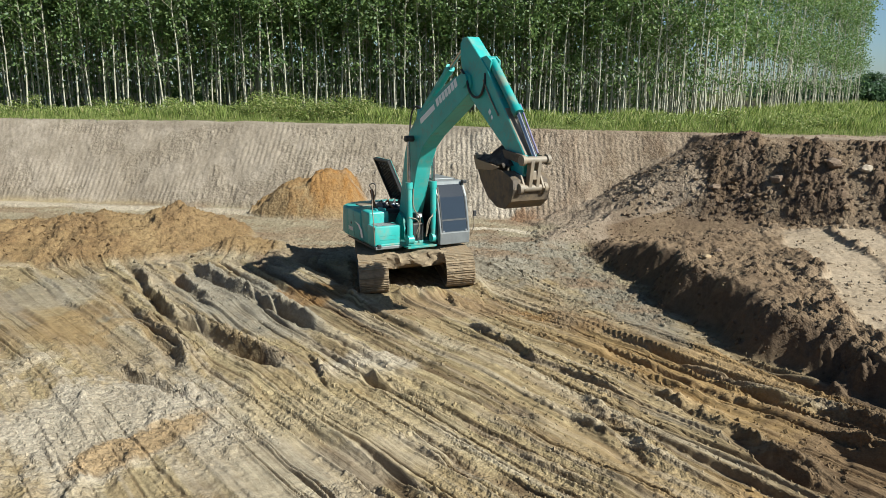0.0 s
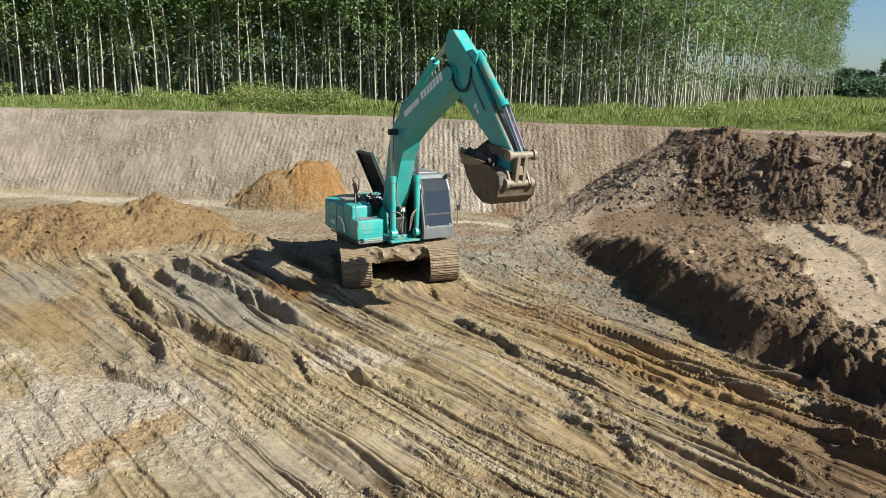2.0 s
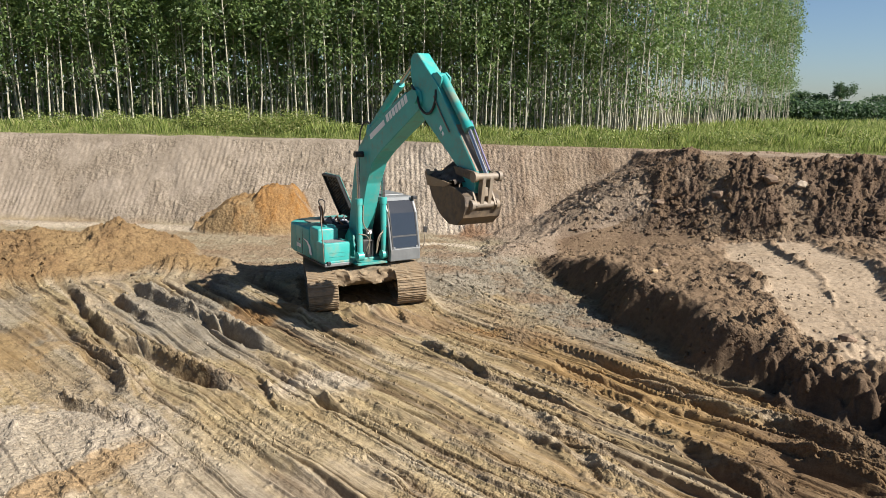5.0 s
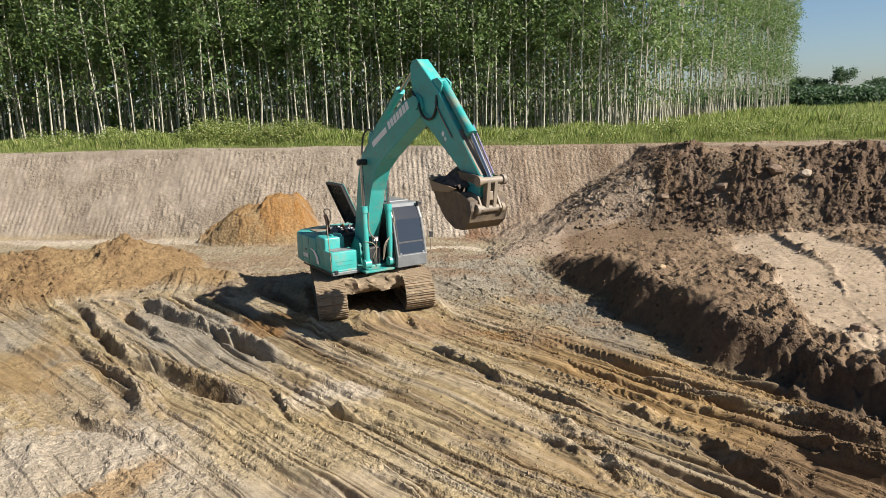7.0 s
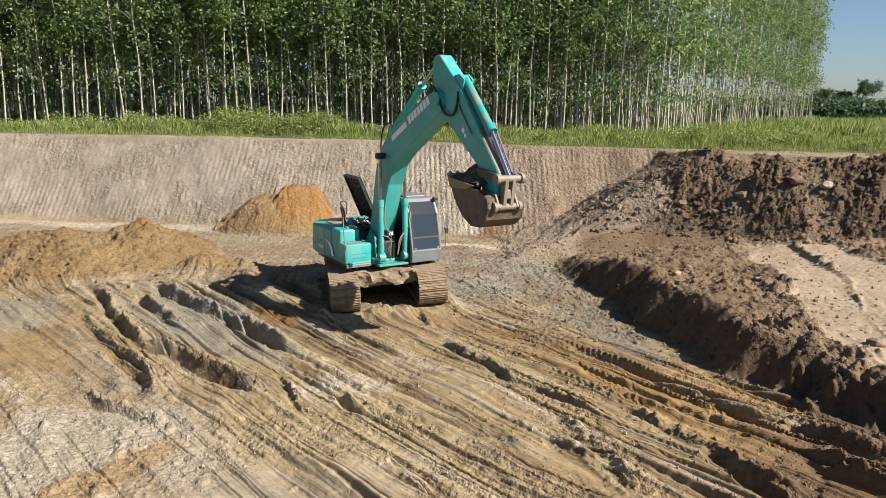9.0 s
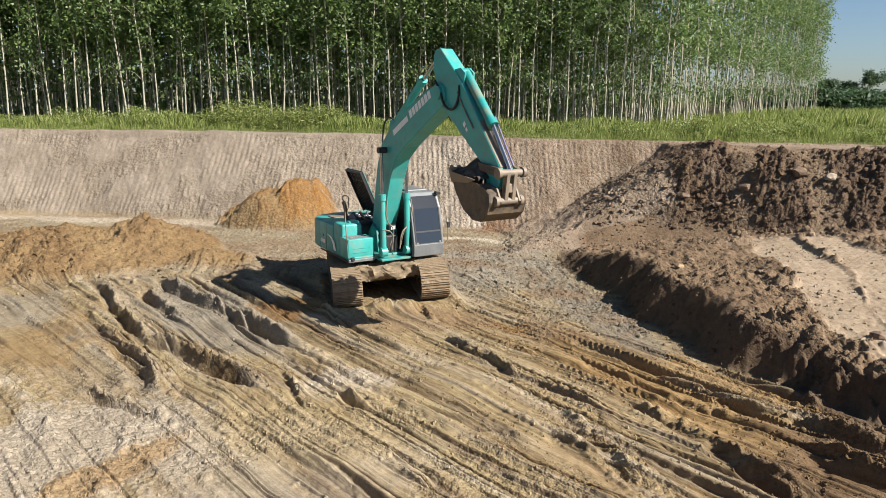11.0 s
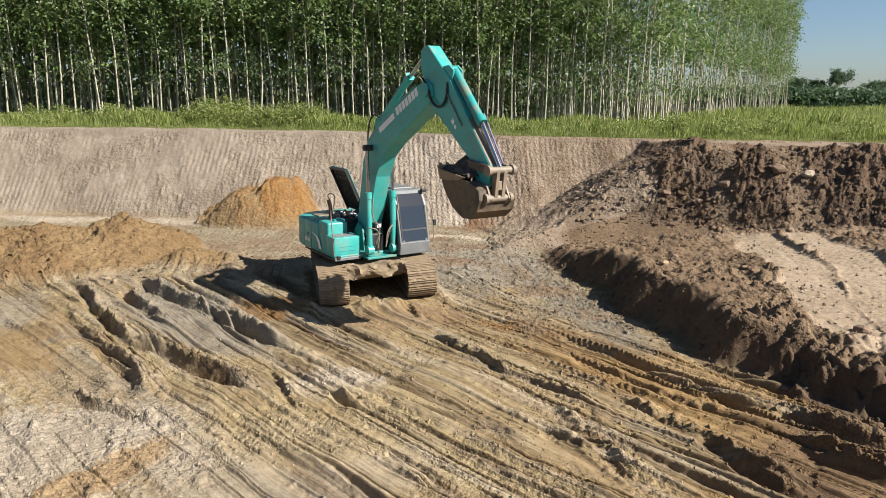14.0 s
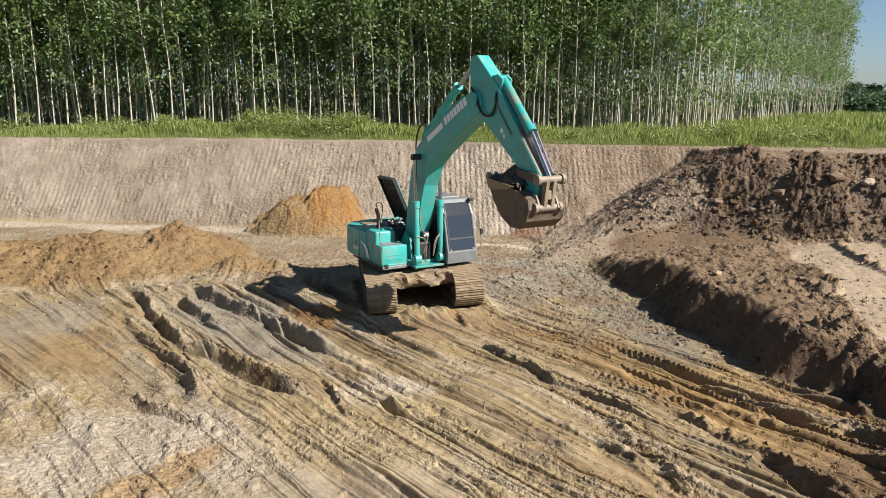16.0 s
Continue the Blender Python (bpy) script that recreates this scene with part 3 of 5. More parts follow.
def build_ground():
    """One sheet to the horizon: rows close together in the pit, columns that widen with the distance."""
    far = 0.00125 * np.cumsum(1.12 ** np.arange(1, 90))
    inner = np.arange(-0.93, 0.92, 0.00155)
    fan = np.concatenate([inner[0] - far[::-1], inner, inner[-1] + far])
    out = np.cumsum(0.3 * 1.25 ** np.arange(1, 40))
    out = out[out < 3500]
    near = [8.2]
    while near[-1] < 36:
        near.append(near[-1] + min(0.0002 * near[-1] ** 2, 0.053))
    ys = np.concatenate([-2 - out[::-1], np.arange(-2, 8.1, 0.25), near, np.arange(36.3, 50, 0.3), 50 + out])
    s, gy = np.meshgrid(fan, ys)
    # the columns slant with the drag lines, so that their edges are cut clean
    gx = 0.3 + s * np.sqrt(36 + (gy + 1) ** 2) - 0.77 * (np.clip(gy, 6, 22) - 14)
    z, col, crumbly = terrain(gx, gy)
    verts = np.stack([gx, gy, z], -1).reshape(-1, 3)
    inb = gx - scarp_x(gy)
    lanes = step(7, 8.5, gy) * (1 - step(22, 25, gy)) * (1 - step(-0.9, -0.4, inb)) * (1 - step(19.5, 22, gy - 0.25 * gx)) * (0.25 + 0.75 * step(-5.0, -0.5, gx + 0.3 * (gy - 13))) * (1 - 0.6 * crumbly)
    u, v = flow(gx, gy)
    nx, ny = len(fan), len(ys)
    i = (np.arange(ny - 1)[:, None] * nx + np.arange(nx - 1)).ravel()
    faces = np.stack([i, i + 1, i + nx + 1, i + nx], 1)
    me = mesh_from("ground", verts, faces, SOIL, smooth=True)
    at = me.attributes.new("clay", "FLOAT_COLOR", "POINT")
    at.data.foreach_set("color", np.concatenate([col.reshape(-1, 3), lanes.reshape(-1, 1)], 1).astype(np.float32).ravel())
    at = me.attributes.new("flow", "FLOAT_VECTOR", "POINT")
    at.data.foreach_set("vector", np.stack([u, v, crumbly], -1).astype(np.float32).ravel())
    ob = new("ground", me)
    return tagged(ob, "rutted tan clay pit floor with combed bank and dark heaps", "ground", kind="structure")


build_ground()


def height(x, y):
    return float(terrain(np.array([float(x)]), np.array([float(y)]))[0][0])


def lump_mesh(name, seed, mat):
    """A jagged clod about 1 m across."""
    b = bmesh.new()
    bmesh.ops.create_icosphere(b, subdivisions=2, radius=0.5)
    for v in b.verts:
        v.co += 0.22 * noise.noise_vector(v.co * 2.1 + Vector((seed, 0, 0))) + 0.08 * noise.noise_vector(v.co * 5 + Vector((0, seed, 0)))
        v.co.z *= 0.75
    me = bpy.data.meshes.new(name)
    b.to_mesh(me)
    b.free()
    me.materials.append(mat)
    return me


def clods(name, x, y, size, label, r, tiny=False):
    """Crumbs of broken soil lying where given, half sunk, in the colour of the ground there."""
    z, col, _ = terrain(x, y)
    b = bmesh.new()
    bmesh.ops.create_icosphere(b, subdivisions=1, radius=1.0)
    base = np.array([v.co[:] for v in b.verts])
    tri = np.array([[v.index for v in f.verts] for f in b.faces])
    b.free()
    if tiny:
        base = np.array([(1, 0, 0), (0, 1, 0), (-1, 0, 0), (0, -1, 0), (0, 0, 1), (0, 0, -1)], float)
        tri = np.array([(0, 1, 4), (1, 2, 4), (2, 3, 4), (3, 0, 4), (1, 0, 5), (2, 1, 5), (3, 2, 5), (0, 3, 5)])
    n = len(x)
    v = base[None] * (1 + r.normal(0, 0.22, (n, len(base), 1))) * (size[:, None, None] * r.uniform(0.6, 1.25, (n, 1, 3)))
    v = v + np.stack([x, y, z - 0.05 * size], 1)[:, None]
    f = tri[None] + (np.arange(n) * len(base))[:, None, None]
    me = mesh_from(name, v.reshape(-1, 3), f.reshape(-1, 3), SOIL)
    tint = np.repeat(col * r.uniform(0.7, 1.2, (n, 1)), len(base), 0)
    me.attributes.new("clay", "FLOAT_COLOR", "POINT").data.foreach_set("color", np.concatenate([tint, np.zeros((len(tint), 1))], 1).astype(np.float32).ravel())
    return tagged(new(name, me), label, "soil", kind="stuff")


DARK_CLOD = plain("dark_clod", (0.10, 0.065, 0.04), (0.24, 0.165, 0.11), 3.0, 0.95, 0.0, 0.03)
TAN_CLOD = plain("tan_clod", (0.2, 0.135, 0.075), (0.40, 0.285, 0.16), 2.0, 0.95, 0.0, 0.02)
PALE_ROCK = plain("pale_clay_lump", (0.27, 0.21, 0.15), (0.42, 0.34, 0.25), 3.0, 0.9, 0.0, 0.03)


def scatter_soil():
    r = np.random.default_rng(23)
    # dark heap
    n = 3200
    x = r.uniform(7.5, 21, n)
    foot = np.interp(x, [7, 9.1, 11.2, 13.3, 15.9, 19, 24], [26.6, 26.0, 24.5, 22.6, 20.8, 18.6, 14.5])
    y = foot + r.beta(1.1, 1.6, n) * 5.0 - 0.4
    clods("dark_clods", x, y, 0.02 + 0.10 * r.random(n) ** 3.5, "dark brown broken clods on the dug slope", r)
    # bench and the foot of its cut face
    n = 3500
    y = r.uniform(9.5, 26, n)
    x = scarp_x(y) + np.where(r.random(n) < 0.45, r.normal(-0.9, 0.45, n), r.gamma(1.3, 1.6, n))
    clods("bench_clods", x, y, 0.012 + 0.05 * r.random(n) ** 4, "crumbled brown soil along the cut edge", r)
    n = 8000
    x, y = r.uniform(4.5, 17, n), r.uniform(10, 30, n)
    keep = (x > scarp_x(y) - 0.4) & (fbm(x * 0.7, y * 0.7, 303, 3) + r.normal(0, 0.1, n) > 0.05)
    x, y = x[keep], y[keep]
    clods("bench_crumbs", x, y, 0.012 + 0.045 * r.random(len(x)) ** 3, "fine brown rubble on the bench and slope", r, True)
    # grey crumbled clay round the machine
    n = 3000
    x, y = r.normal(3.6, 1.7, n), r.uniform(15.5, 28, n)
    keep = (x < scarp_x(y) - 0.1) & ((x > 1.6) | (y > 23.5))
    x, y = x[keep], y[keep]
    clods("grey_crumbs", x, y, 0.01 + 0.045 * r.random(len(x)) ** 3, "grey crumbled clay on the pit floor", r)
    # fill mounds, floor and bank
    n = 1500
    x, y = r.normal(-10.2, 3.0, n), r.normal(23.6, 1.7, n)
    clods("mound_clods", x, y, 0.012 + 0.085 * r.random(n) ** 4, "tan crumbs on the loose fill mounds", r)
    n = 30000
    y = 8.6 + 17 * r.random(n) ** 1.5
    x = r.uniform(-9, 8.5, n) * (0.5 + y / 34)
    keep = (x < scarp_x(y) - 0.3) & (fbm(x * 0.6, y * 0.6, 301, 3) + r.normal(0, 0.2, n) > -0.05)
    x, y = x[keep], y[keep]
    clods("floor_clods", x, y, 0.008 + 0.035 * r.random(len(x)) ** 3, "small tan crumbs on the rutted floor", r, True)
    n = 1500
    x, t = r.uniform(-22, 9, n), r.random(n)
    clods("bank_clods", x, 31.2 - 0.14 * x + t * 3.2, 0.01 + 0.035 * r.random(n) ** 4, "loose crumbs on the combed bank", r)
    # lumps big enough to stand out
    for k, (x, y, s, mat, text) in enumerate([(14.77, 23.7, 0.36, PALE_ROCK, "pale clay lump on the dark heap"), (11.5, 25.0, 0.3, DARK_CLOD, "dark soil lump on the heap"), (13.96, 24.27, 0.5, DARK_CLOD, "large dark soil lump on the heap"), (12.4, 24.9, 0.4, DARK_CLOD, "large dark soil lump on the heap"), (10.6, 25.8, 0.34, DARK_CLOD, "dark soil lump on the heap"), (7.7, 18.6, 0.22, TAN_CLOD, "brown clod on the bench"), (8.3, 19.3, 0.2, DARK_CLOD, "brown clod on the bench"), (3.72, 15.55, 0.13, DARK_CLOD, "single dark clod on the pit floor"), (9.2, 17.2, 0.2, DARK_CLOD, "brown clod on the bench"), (9.8, 13.4, 0.3, DARK_CLOD, "brown clod at the bench edge")]):
        o = new("soil_lump", lump_mesh("soil_lump", 3.7 * k, mat))
        o.matrix_basis = pose(x, y, height(x, y) + 0.08 * s, 0, 0, 37 * k) @ Matrix.Diagonal((s * 1.2, s, s, 1))
        tagged(o, text, "soil lump", "soil lumps")


scatter_soil()

# ---- plantation ----
rng = np.random.default_rng(7)


def tube(points, radii, sides=6):
    """Vertices and quads of a tapered tube along points."""
    pts = np.asarray(points, float)
    verts, faces = [], []
    for k, (p, r) in enumerate(zip(pts, radii)):
        d = pts[min(k + 1, len(pts) - 1)] - pts[max(k - 1, 0)]
        d /= np.linalg.norm(d) + 1e-9
        a = np.cross(d, (0.31, 0.95, 0.05))
        a /= np.linalg.norm(a) + 1e-9
        b = np.cross(d, a)
        for s in range(sides):
            w = 2 * math.pi * s / sides
            verts.append(p + r * (math.cos(w) * a + math.sin(w) * b))
        if k:
            o = (k - 1) * sides
            for s in range(sides):
                faces.append((o + s, o + (s + 1) % sides, o + sides + (s + 1) % sides, o + sides + s))
    return verts, faces


def join(chunks):
    verts, faces, o = [], [], 0
    for v, f in chunks:
        verts.append(np.asarray(v, float).reshape(-1, 3))
        faces.append(np.asarray(f, int).reshape(-1, 4) + o)
        o += len(verts[-1])
    return np.concatenate(verts), np.concatenate(faces)


def leaves(centres, spread, count, size, r):
    """Long hanging leaves scattered round the given twig points."""
    c = centres[r.integers(0, len(centres), count)] + r.normal(0, 1, (count, 3)) * spread
    yaw, dip = r.uniform(0, 2 * math.pi, count), r.uniform(-1.3, 0.4, count)
    d = np.stack([np.cos(yaw) * np.cos(dip), np.sin(yaw) * np.cos(dip), np.sin(dip)], 1)
    side = np.cross(d, r.normal(0, 1, (count, 3)))
    side /= np.linalg.norm(side, axis=1, keepdims=True) + 1e-9
    ln = size * r.uniform(0.7, 1.4, (count, 1))
    w = ln * 0.24
    v = np.stack([c, c + d * ln * 0.45 + side * w, c + d * ln, c + d * ln * 0.45 - side * w], 1).reshape(-1, 3)
    return v, np.arange(count * 4).reshape(-1, 4)


def tree_meshes(seed, tall, count, size, limbs=2.8):
    """Trunk with limbs, and crown, of a slim plantation tree."""
    r = np.random.default_rng(seed)
    hs = np.linspace(0, tall, 9)
    bow = np.cumsum(r.normal(0, 0.07, (9, 2)), 0)
    bow -= bow[0]
    spine = np.column_stack([bow, hs])
    rad = 0.037 * (1 - 0.7 * hs / tall) + 0.008
    rad[0] *= 1.3
    chunks, tips = [tube(spine, rad, 7)], []
    for k in range(int(tall * limbs)):
        h = r.uniform(0.12, 0.97) * tall
        base = np.array([np.interp(h, hs, spine[:, 0]), np.interp(h, hs, spine[:, 1]), h])
        yaw, reach = r.uniform(0, 2 * math.pi), (0.5 + 0.9 * r.random()) * (1.0 if h > 0.26 * tall else 0.6)
        out = np.array([math.cos(yaw), math.sin(yaw), 0])
        pts = [base, base + out * reach * 0.5 + (0, 0, reach * 0.5), base + out * reach + (0, 0, reach * 0.75)]
        chunks.append(tube(pts, (0.013, 0.009, 0.004), 3))
        weight = 2 if h < 0.24 * tall else 4
        tips += [pts[2], pts[1] * 0.4 + pts[2] * 0.6][: 1 + weight // 3] * weight
    v, f = join(chunks)
    trunk = mesh_from("trunk", v, f, BARK, True)
    v, f = leaves(np.array(tips), (0.3, 0.3, 0.34), count, size, r)
    return trunk, mesh_from("crown", v, f, LEAF)


def edge_x(y):
    """The plantation's end, which runs off at a slant."""
    return 15.5 + 0.735 * (y - 42.5)


KINDS = [tree_meshes(100 + k, 15.0 + 1.2 * (k % 4), 1500, 0.225) for k in range(6)] + [tree_meshes(140 + k, 16.5, 900, 0.24, 1.9) for k in range(3)]
spots = []
for row in range(34):
    y = 44.5 + 1.8 * row
    for x in np.arange(-44 - 0.6 * row if row < 11 else -20, edge_x(y), 0.82 if row < 3 else 0.95):
        if row >= 11 and x < edge_x(y) - 8:
            continue
        if row > 2 and x > edge_x(y) - 9 and rng.random() < (0.2 if row < 9 else 0.5):
            continue
        spots.append((x + rng.normal(0, 0.16), y - 0.03 * x + rng.normal(0, 0.25), row))
front = [s for s in spots if s[2] < 3 or s[0] > edge_x(s[1]) - 2.2][:300]
rest = [s for s in spots if s not in front]
made = {}
for x, y, row in front:
    k = int(rng.integers(0, 6)) if x < edge_x(y) - 6 else int(rng.integers(6, 9))
    at = pose(x, y, LEVEL - 0.05, rng.normal(0, 1.2), rng.normal(0, 1.2), rng.uniform(0, 360)) @ Matrix.Scale(rng.uniform(0.88, 1.12), 4)
    if k not in made:
        trunk = new("eucalyptus_tree", KINDS[k][0])
        tagged(trunk, "slender pale-barked eucalyptus tree in a planted row", "tree", "eucalyptus plantation")
        crown = new("crown", KINDS[k][1])
        crown.parent = trunk
        made[k] = trunk
        trunk.matrix_basis = at
    else:
        o = copy_thing(made[k], Matrix.Identity(4))
        o.matrix_basis = at


def wood_behind():
    """The inner rows, one mesh of trunks and one of leaves."""
    r = np.random.default_rng(5)
    tv, tf, lv, lf = [], [], [], []
    sparse = [tree_meshes(300 + k, 15.5, 110, 0.4, 0.4) for k in range(4)] + [tree_meshes(320 + k, 15.5, 260, 0.2, 0.8) for k in range(3)]
    raw = []
    for trunk, crown in sparse:
        got = []
        for me in (trunk, crown):
            v = np.empty(len(me.vertices) * 3, np.float32)
            me.vertices.foreach_get("co", v)
            f = np.empty(len(me.loops), np.int32)
            me.loops.foreach_get("vertex_index", f)
            got.append((v.reshape(-1, 3), f.reshape(-1, 4)))
        raw.append(got)
    trunks, crowns = [], []
    for x, y, row in rest:
        (v, f), (w, g) = raw[int(r.integers(0, 4)) if x < edge_x(y) - 9 else int(r.integers(4, 7))]
        a, s = r.uniform(0, 2 * math.pi), r.uniform(0.9, 1.12)
        turn = np.array([[math.cos(a), -math.sin(a), 0], [math.sin(a), math.cos(a), 0], [0, 0, 1]]) * s
        shift = np.array([x, y, LEVEL - 0.05])
        trunks.append((v @ turn.T + shift, f))
        crowns.append((w @ turn.T + shift, g))
    v, f = join(trunks)
    ob = new("plantation_interior", mesh_from("trunks", v, f, BARK, True))
    tagged(ob, "dense inner rows of pale eucalyptus trunks and leaves", "woodland", kind="stuff")
    n = 22000
    x, y = r.uniform(-60, 40, n), 46.5 + 27 * r.random(n) ** 1.3
    keep = x < edge_x(y) - 6
    pts = np.stack([x[keep], y[keep], LEVEL + 4.5 * r.random(int(keep.sum())) ** 1.8], 1)
    crowns.append(leaves(pts, 0.1, len(pts), 0.3, r))
    n = 42000
    y = 66 + 14 * r.random(n)
    x = r.uniform(-75, 45, n)
    keep = x < edge_x(y) - 12
    pts = np.stack([x[keep], y[keep], LEVEL + 15 * r.random(int(keep.sum()))], 1)
    crowns.append(leaves(pts, 0.1, len(pts), 0.75, r))
    v, f = join(crowns)
    c = new("foliage", mesh_from("foliage", v, f, LEAF))
    c.parent = ob


wood_behind()


# ---- grass and field ----
def blades(x, y, z, tall, wide, r):
    n = len(x)
    yaw, lean = r.uniform(0, 2 * math.pi, n), r.uniform(0.02, 0.28, n)
    d = np.stack([np.cos(yaw) * lean, np.sin(yaw) * lean, np.ones(n)], 1) * tall[:, None]
    s = np.stack([-np.sin(yaw), np.cos(yaw), 0 * yaw], 1) * wide[:, None]
    b = np.stack([x, y, z], 1)
    v = np.stack([b - s, b + s, b + d * 0.6 + s * 0.8, b + d + np.stack([np.cos(yaw), np.sin(yaw), -0.3 + 0 * yaw], 1) * (tall * 0.12)[:, None]], 1)
    return v.reshape(-1, 3), np.arange(4 * n).reshape(-1, 4)


def grass_strip():
    r = np.random.default_rng(11)
    n = 230000
    x = r.uniform(-34, 34, n)
    y = crest_y(x) + 0.15 + 0.25 * fbm(x * 0.8, x * 0.0, 207, 3) + r.beta(1.1, 1.6, n) * (11 + 2.5 * step(0, 8, x))
    clump = fbm(x * 0.35, y * 0.5, 201, 3)
    keep = clump + r.normal(0, 0.35, n) > -0.25
    x, y, clump = x[keep], y[keep], clump[keep]
    tall = (0.16 + 0.34 * np.clip(clump + 0.3, 0, 1.4) * step(0.4, 2.2, y - crest_y(x))) * (0.35 + 1.15 * r.random(len(x)) ** 1.6)
    v, f = blades(x, y, np.full(len(x), LEVEL - 0.03), tall, 0.003 + 0.004 * r.random(len(x)), r)
    tagged(new("grass_strip", mesh_from("grass_strip", v, f, GRASS)), "tall unmown green grass along the bank's crest", "grass", kind="stuff")
    n = 125000
    d = 40 + 140 * r.random(n) ** 1.6
    x = 14 + (d - 34) * r.uniform(0.15, 1.5, n)
    keep = x > edge_x(d) - 4
    x, d = x[keep], d[keep]
    tall = (0.28 + 0.3 * np.clip(fbm(x * 0.2, d * 0.2, 205, 3) + 0.3, 0, 1.5)) * (0.4 + 1.2 * r.random(len(x)) ** 1.8) * (1 + 0.003 * d)
    v, f = blades(x, d, np.full(len(x), LEVEL - 0.03), tall, (0.004 + 0.006 * r.random(len(x))) * d / 50, r)
    tagged(new("field_grass", mesh_from("field_grass", v, f, GRASS)), "tall bright green grass on the open field", "grass", kind="stuff")


grass_strip()


def shrub(name, x, y, wide, deep, tall, count, size, label, r):
    """A low thicket: leafy shoots that fan out of the ground, with an uneven top."""
    n = count // 22
    px, py = r.uniform(-1, 1, n), r.uniform(-1, 1, n)
    in_it = np.hypot(px, py) < 1
    px, py = px[in_it], py[in_it]
    top = tall * np.sqrt(np.clip(1 - px**2 - py**2, 0.05, 1)) * r.uniform(0.7, 1.15, len(px))
    share = r.random((len(px), 22)) ** 0.7
    pts = np.stack([(px * wide)[:, None] * (0.85 + 0.25 * share), (py * deep)[:, None] * (0.85 + 0.25 * share), top[:, None] * share], -1).reshape(-1, 3)
    v, f = leaves(pts, (0.09, 0.09, 0.06), len(pts), size, r)
    ob = new(name, mesh_from(name, v, f, GRASS))
    ob.matrix_basis = pose(x, y, LEVEL - 0.02)
    return tagged(ob, label, "shrub", "shrubs along the bank")


def shrubs():
    r = np.random.default_rng(17)
    for x, y, wide, deep, tall, count in ((-8.0, 38.6, 2.6, 1.3, 1.5, 9000), (-4.3, 38.4, 2.3, 1.2, 1.35, 8000), (-11.3, 39.5, 1.6, 0.9, 0.8, 2500), (-1.6, 38.6, 1.3, 0.9, 0.75, 2200)):
        shrub("shrub", x, y, wide, deep, tall, 2 * count, 0.1, "dense yellow-green shrub thicket at the edge of the plantation", r)
    chunks = []
    for k in range(70):
        x = -30 + 19 * r.random() if k < 34 else r.uniform(7, 33)
        y = crest_y(x) + r.uniform(1.5, 5.5)
        wide, tall = r.uniform(0.3, 1.0), r.uniform(0.45, 1.15)
        pts = r.normal(0, 1, (420, 3)) * (0.45 * wide, 0.25, 0) + np.stack([np.zeros(420), np.zeros(420), tall * r.random(420) ** 0.8], 1)
        chunks.append(leaves(pts + (x, y, LEVEL), (0.05, 0.05, 0.04), 420, 0.095, r))
    v, f = join(chunks)
    tagged(new("weeds", mesh_from("weeds", v, f, GRASS)), "tall leafy green weeds in the grass strip", "weeds", kind="stuff")


shrubs()


def far_trees():
    """A young plantation across the field and taller trees beyond it."""
    r = np.random.default_rng(13)
    n = 42000
    x, y = r.uniform(60, 200, n), 0
    y = 126 + r.gamma(1.2, 6, n) + 0.12 * (x - 80)
    z = LEVEL + 4.0 * r.random(n) ** 0.8 * (0.85 + 0.25 * grid_noise(x * 0.3, y * 0.3, 3))
    v, f = leaves(np.stack([x, y, z], 1), 0.3, n, 0.8, r)
    tagged(new("far_plantation", mesh_from("far_plantation", v, f, FAR_LEAF)), "low dense young tree plantation across the field", "woodland", kind="stuff")
    for x, y, h, w in [(156, 235, 11.5, 3.8), (144, 240, 8.5, 3.4), (150, 238, 8.0, 3.2), (172, 236, 8.0, 4.5)]:
        tips = np.array([(r.normal(0, w * 0.45), r.normal(0, w * 0.45), h * (0.62 + 0.33 * r.random())) for _ in range(26)])
        tv = [tube([(0, 0, 0), (0.2, 0, h * 0.35), (0, 0.1, h * 0.7)], (0.4, 0.3, 0.12), 7)]
        for p in tips[:9]:
            tv.append(tube([(0.1, 0, h * 0.4), p * 0.6 + np.array((0, 0, h * 0.2)), p], (0.16, 0.09, 0.03), 4))
        v, f = join(tv)
        t = new("spreading_tree", mesh_from("trunk", v, f, BARK, True))
        v, f = leaves(tips, (w * 0.17, w * 0.17, h * 0.05), 2600, 0.55, r)
        c = new("crown", mesh_from("crown", v, f, FAR_LEAF))
        c.parent = t
        t.matrix_basis = pose(x, y, LEVEL)
        tagged(t, "tall dark spreading tree beyond the field", "tree", "far trees")


far_trees()

# ---- excavator ----
MUD = (0.26, 0.185, 0.108)
TEAL = plain("teal_paint", (0.03, 0.285, 0.255), (0.055, 0.37, 0.33), 1.6, 0.38, grime=(0.19, 0.24, 0.18), grime_at=(0.5, 0.78), grime_scale=3.0)
DULL_TEAL = plain("dusty_teal_paint", (0.005, 0.22, 0.2), (0.02, 0.28, 0.25), 3.0, 0.5, grime=MUD, grime_at=(0.45, 0.75), grime_scale=2.6)
GREY = plain("silver_grey_paint", (0.125, 0.13, 0.13), (0.175, 0.18, 0.175), 4.0, 0.42, grime=(0.33, 0.27, 0.19), grime_at=(0.55, 0.8))
BLACK = plain("black_steel", (0.012, 0.012, 0.013), (0.03, 0.029, 0.028), 6.0, 0.55, grime=(0.10, 0.08, 0.06), grime_at=(0.55, 0.8))
RUBBER = plain("black_rubber", (0.01, 0.01, 0.01), (0.022, 0.022, 0.022), 9.0, 0.6)
STEEL = plain("muddy_track_steel", (0.16, 0.125, 0.085), (0.34, 0.26, 0.165), 7.0, 0.85, 0.0, 0.01, grime=MUD, grime_at=(0.32, 0.55), grime_scale=4.0)
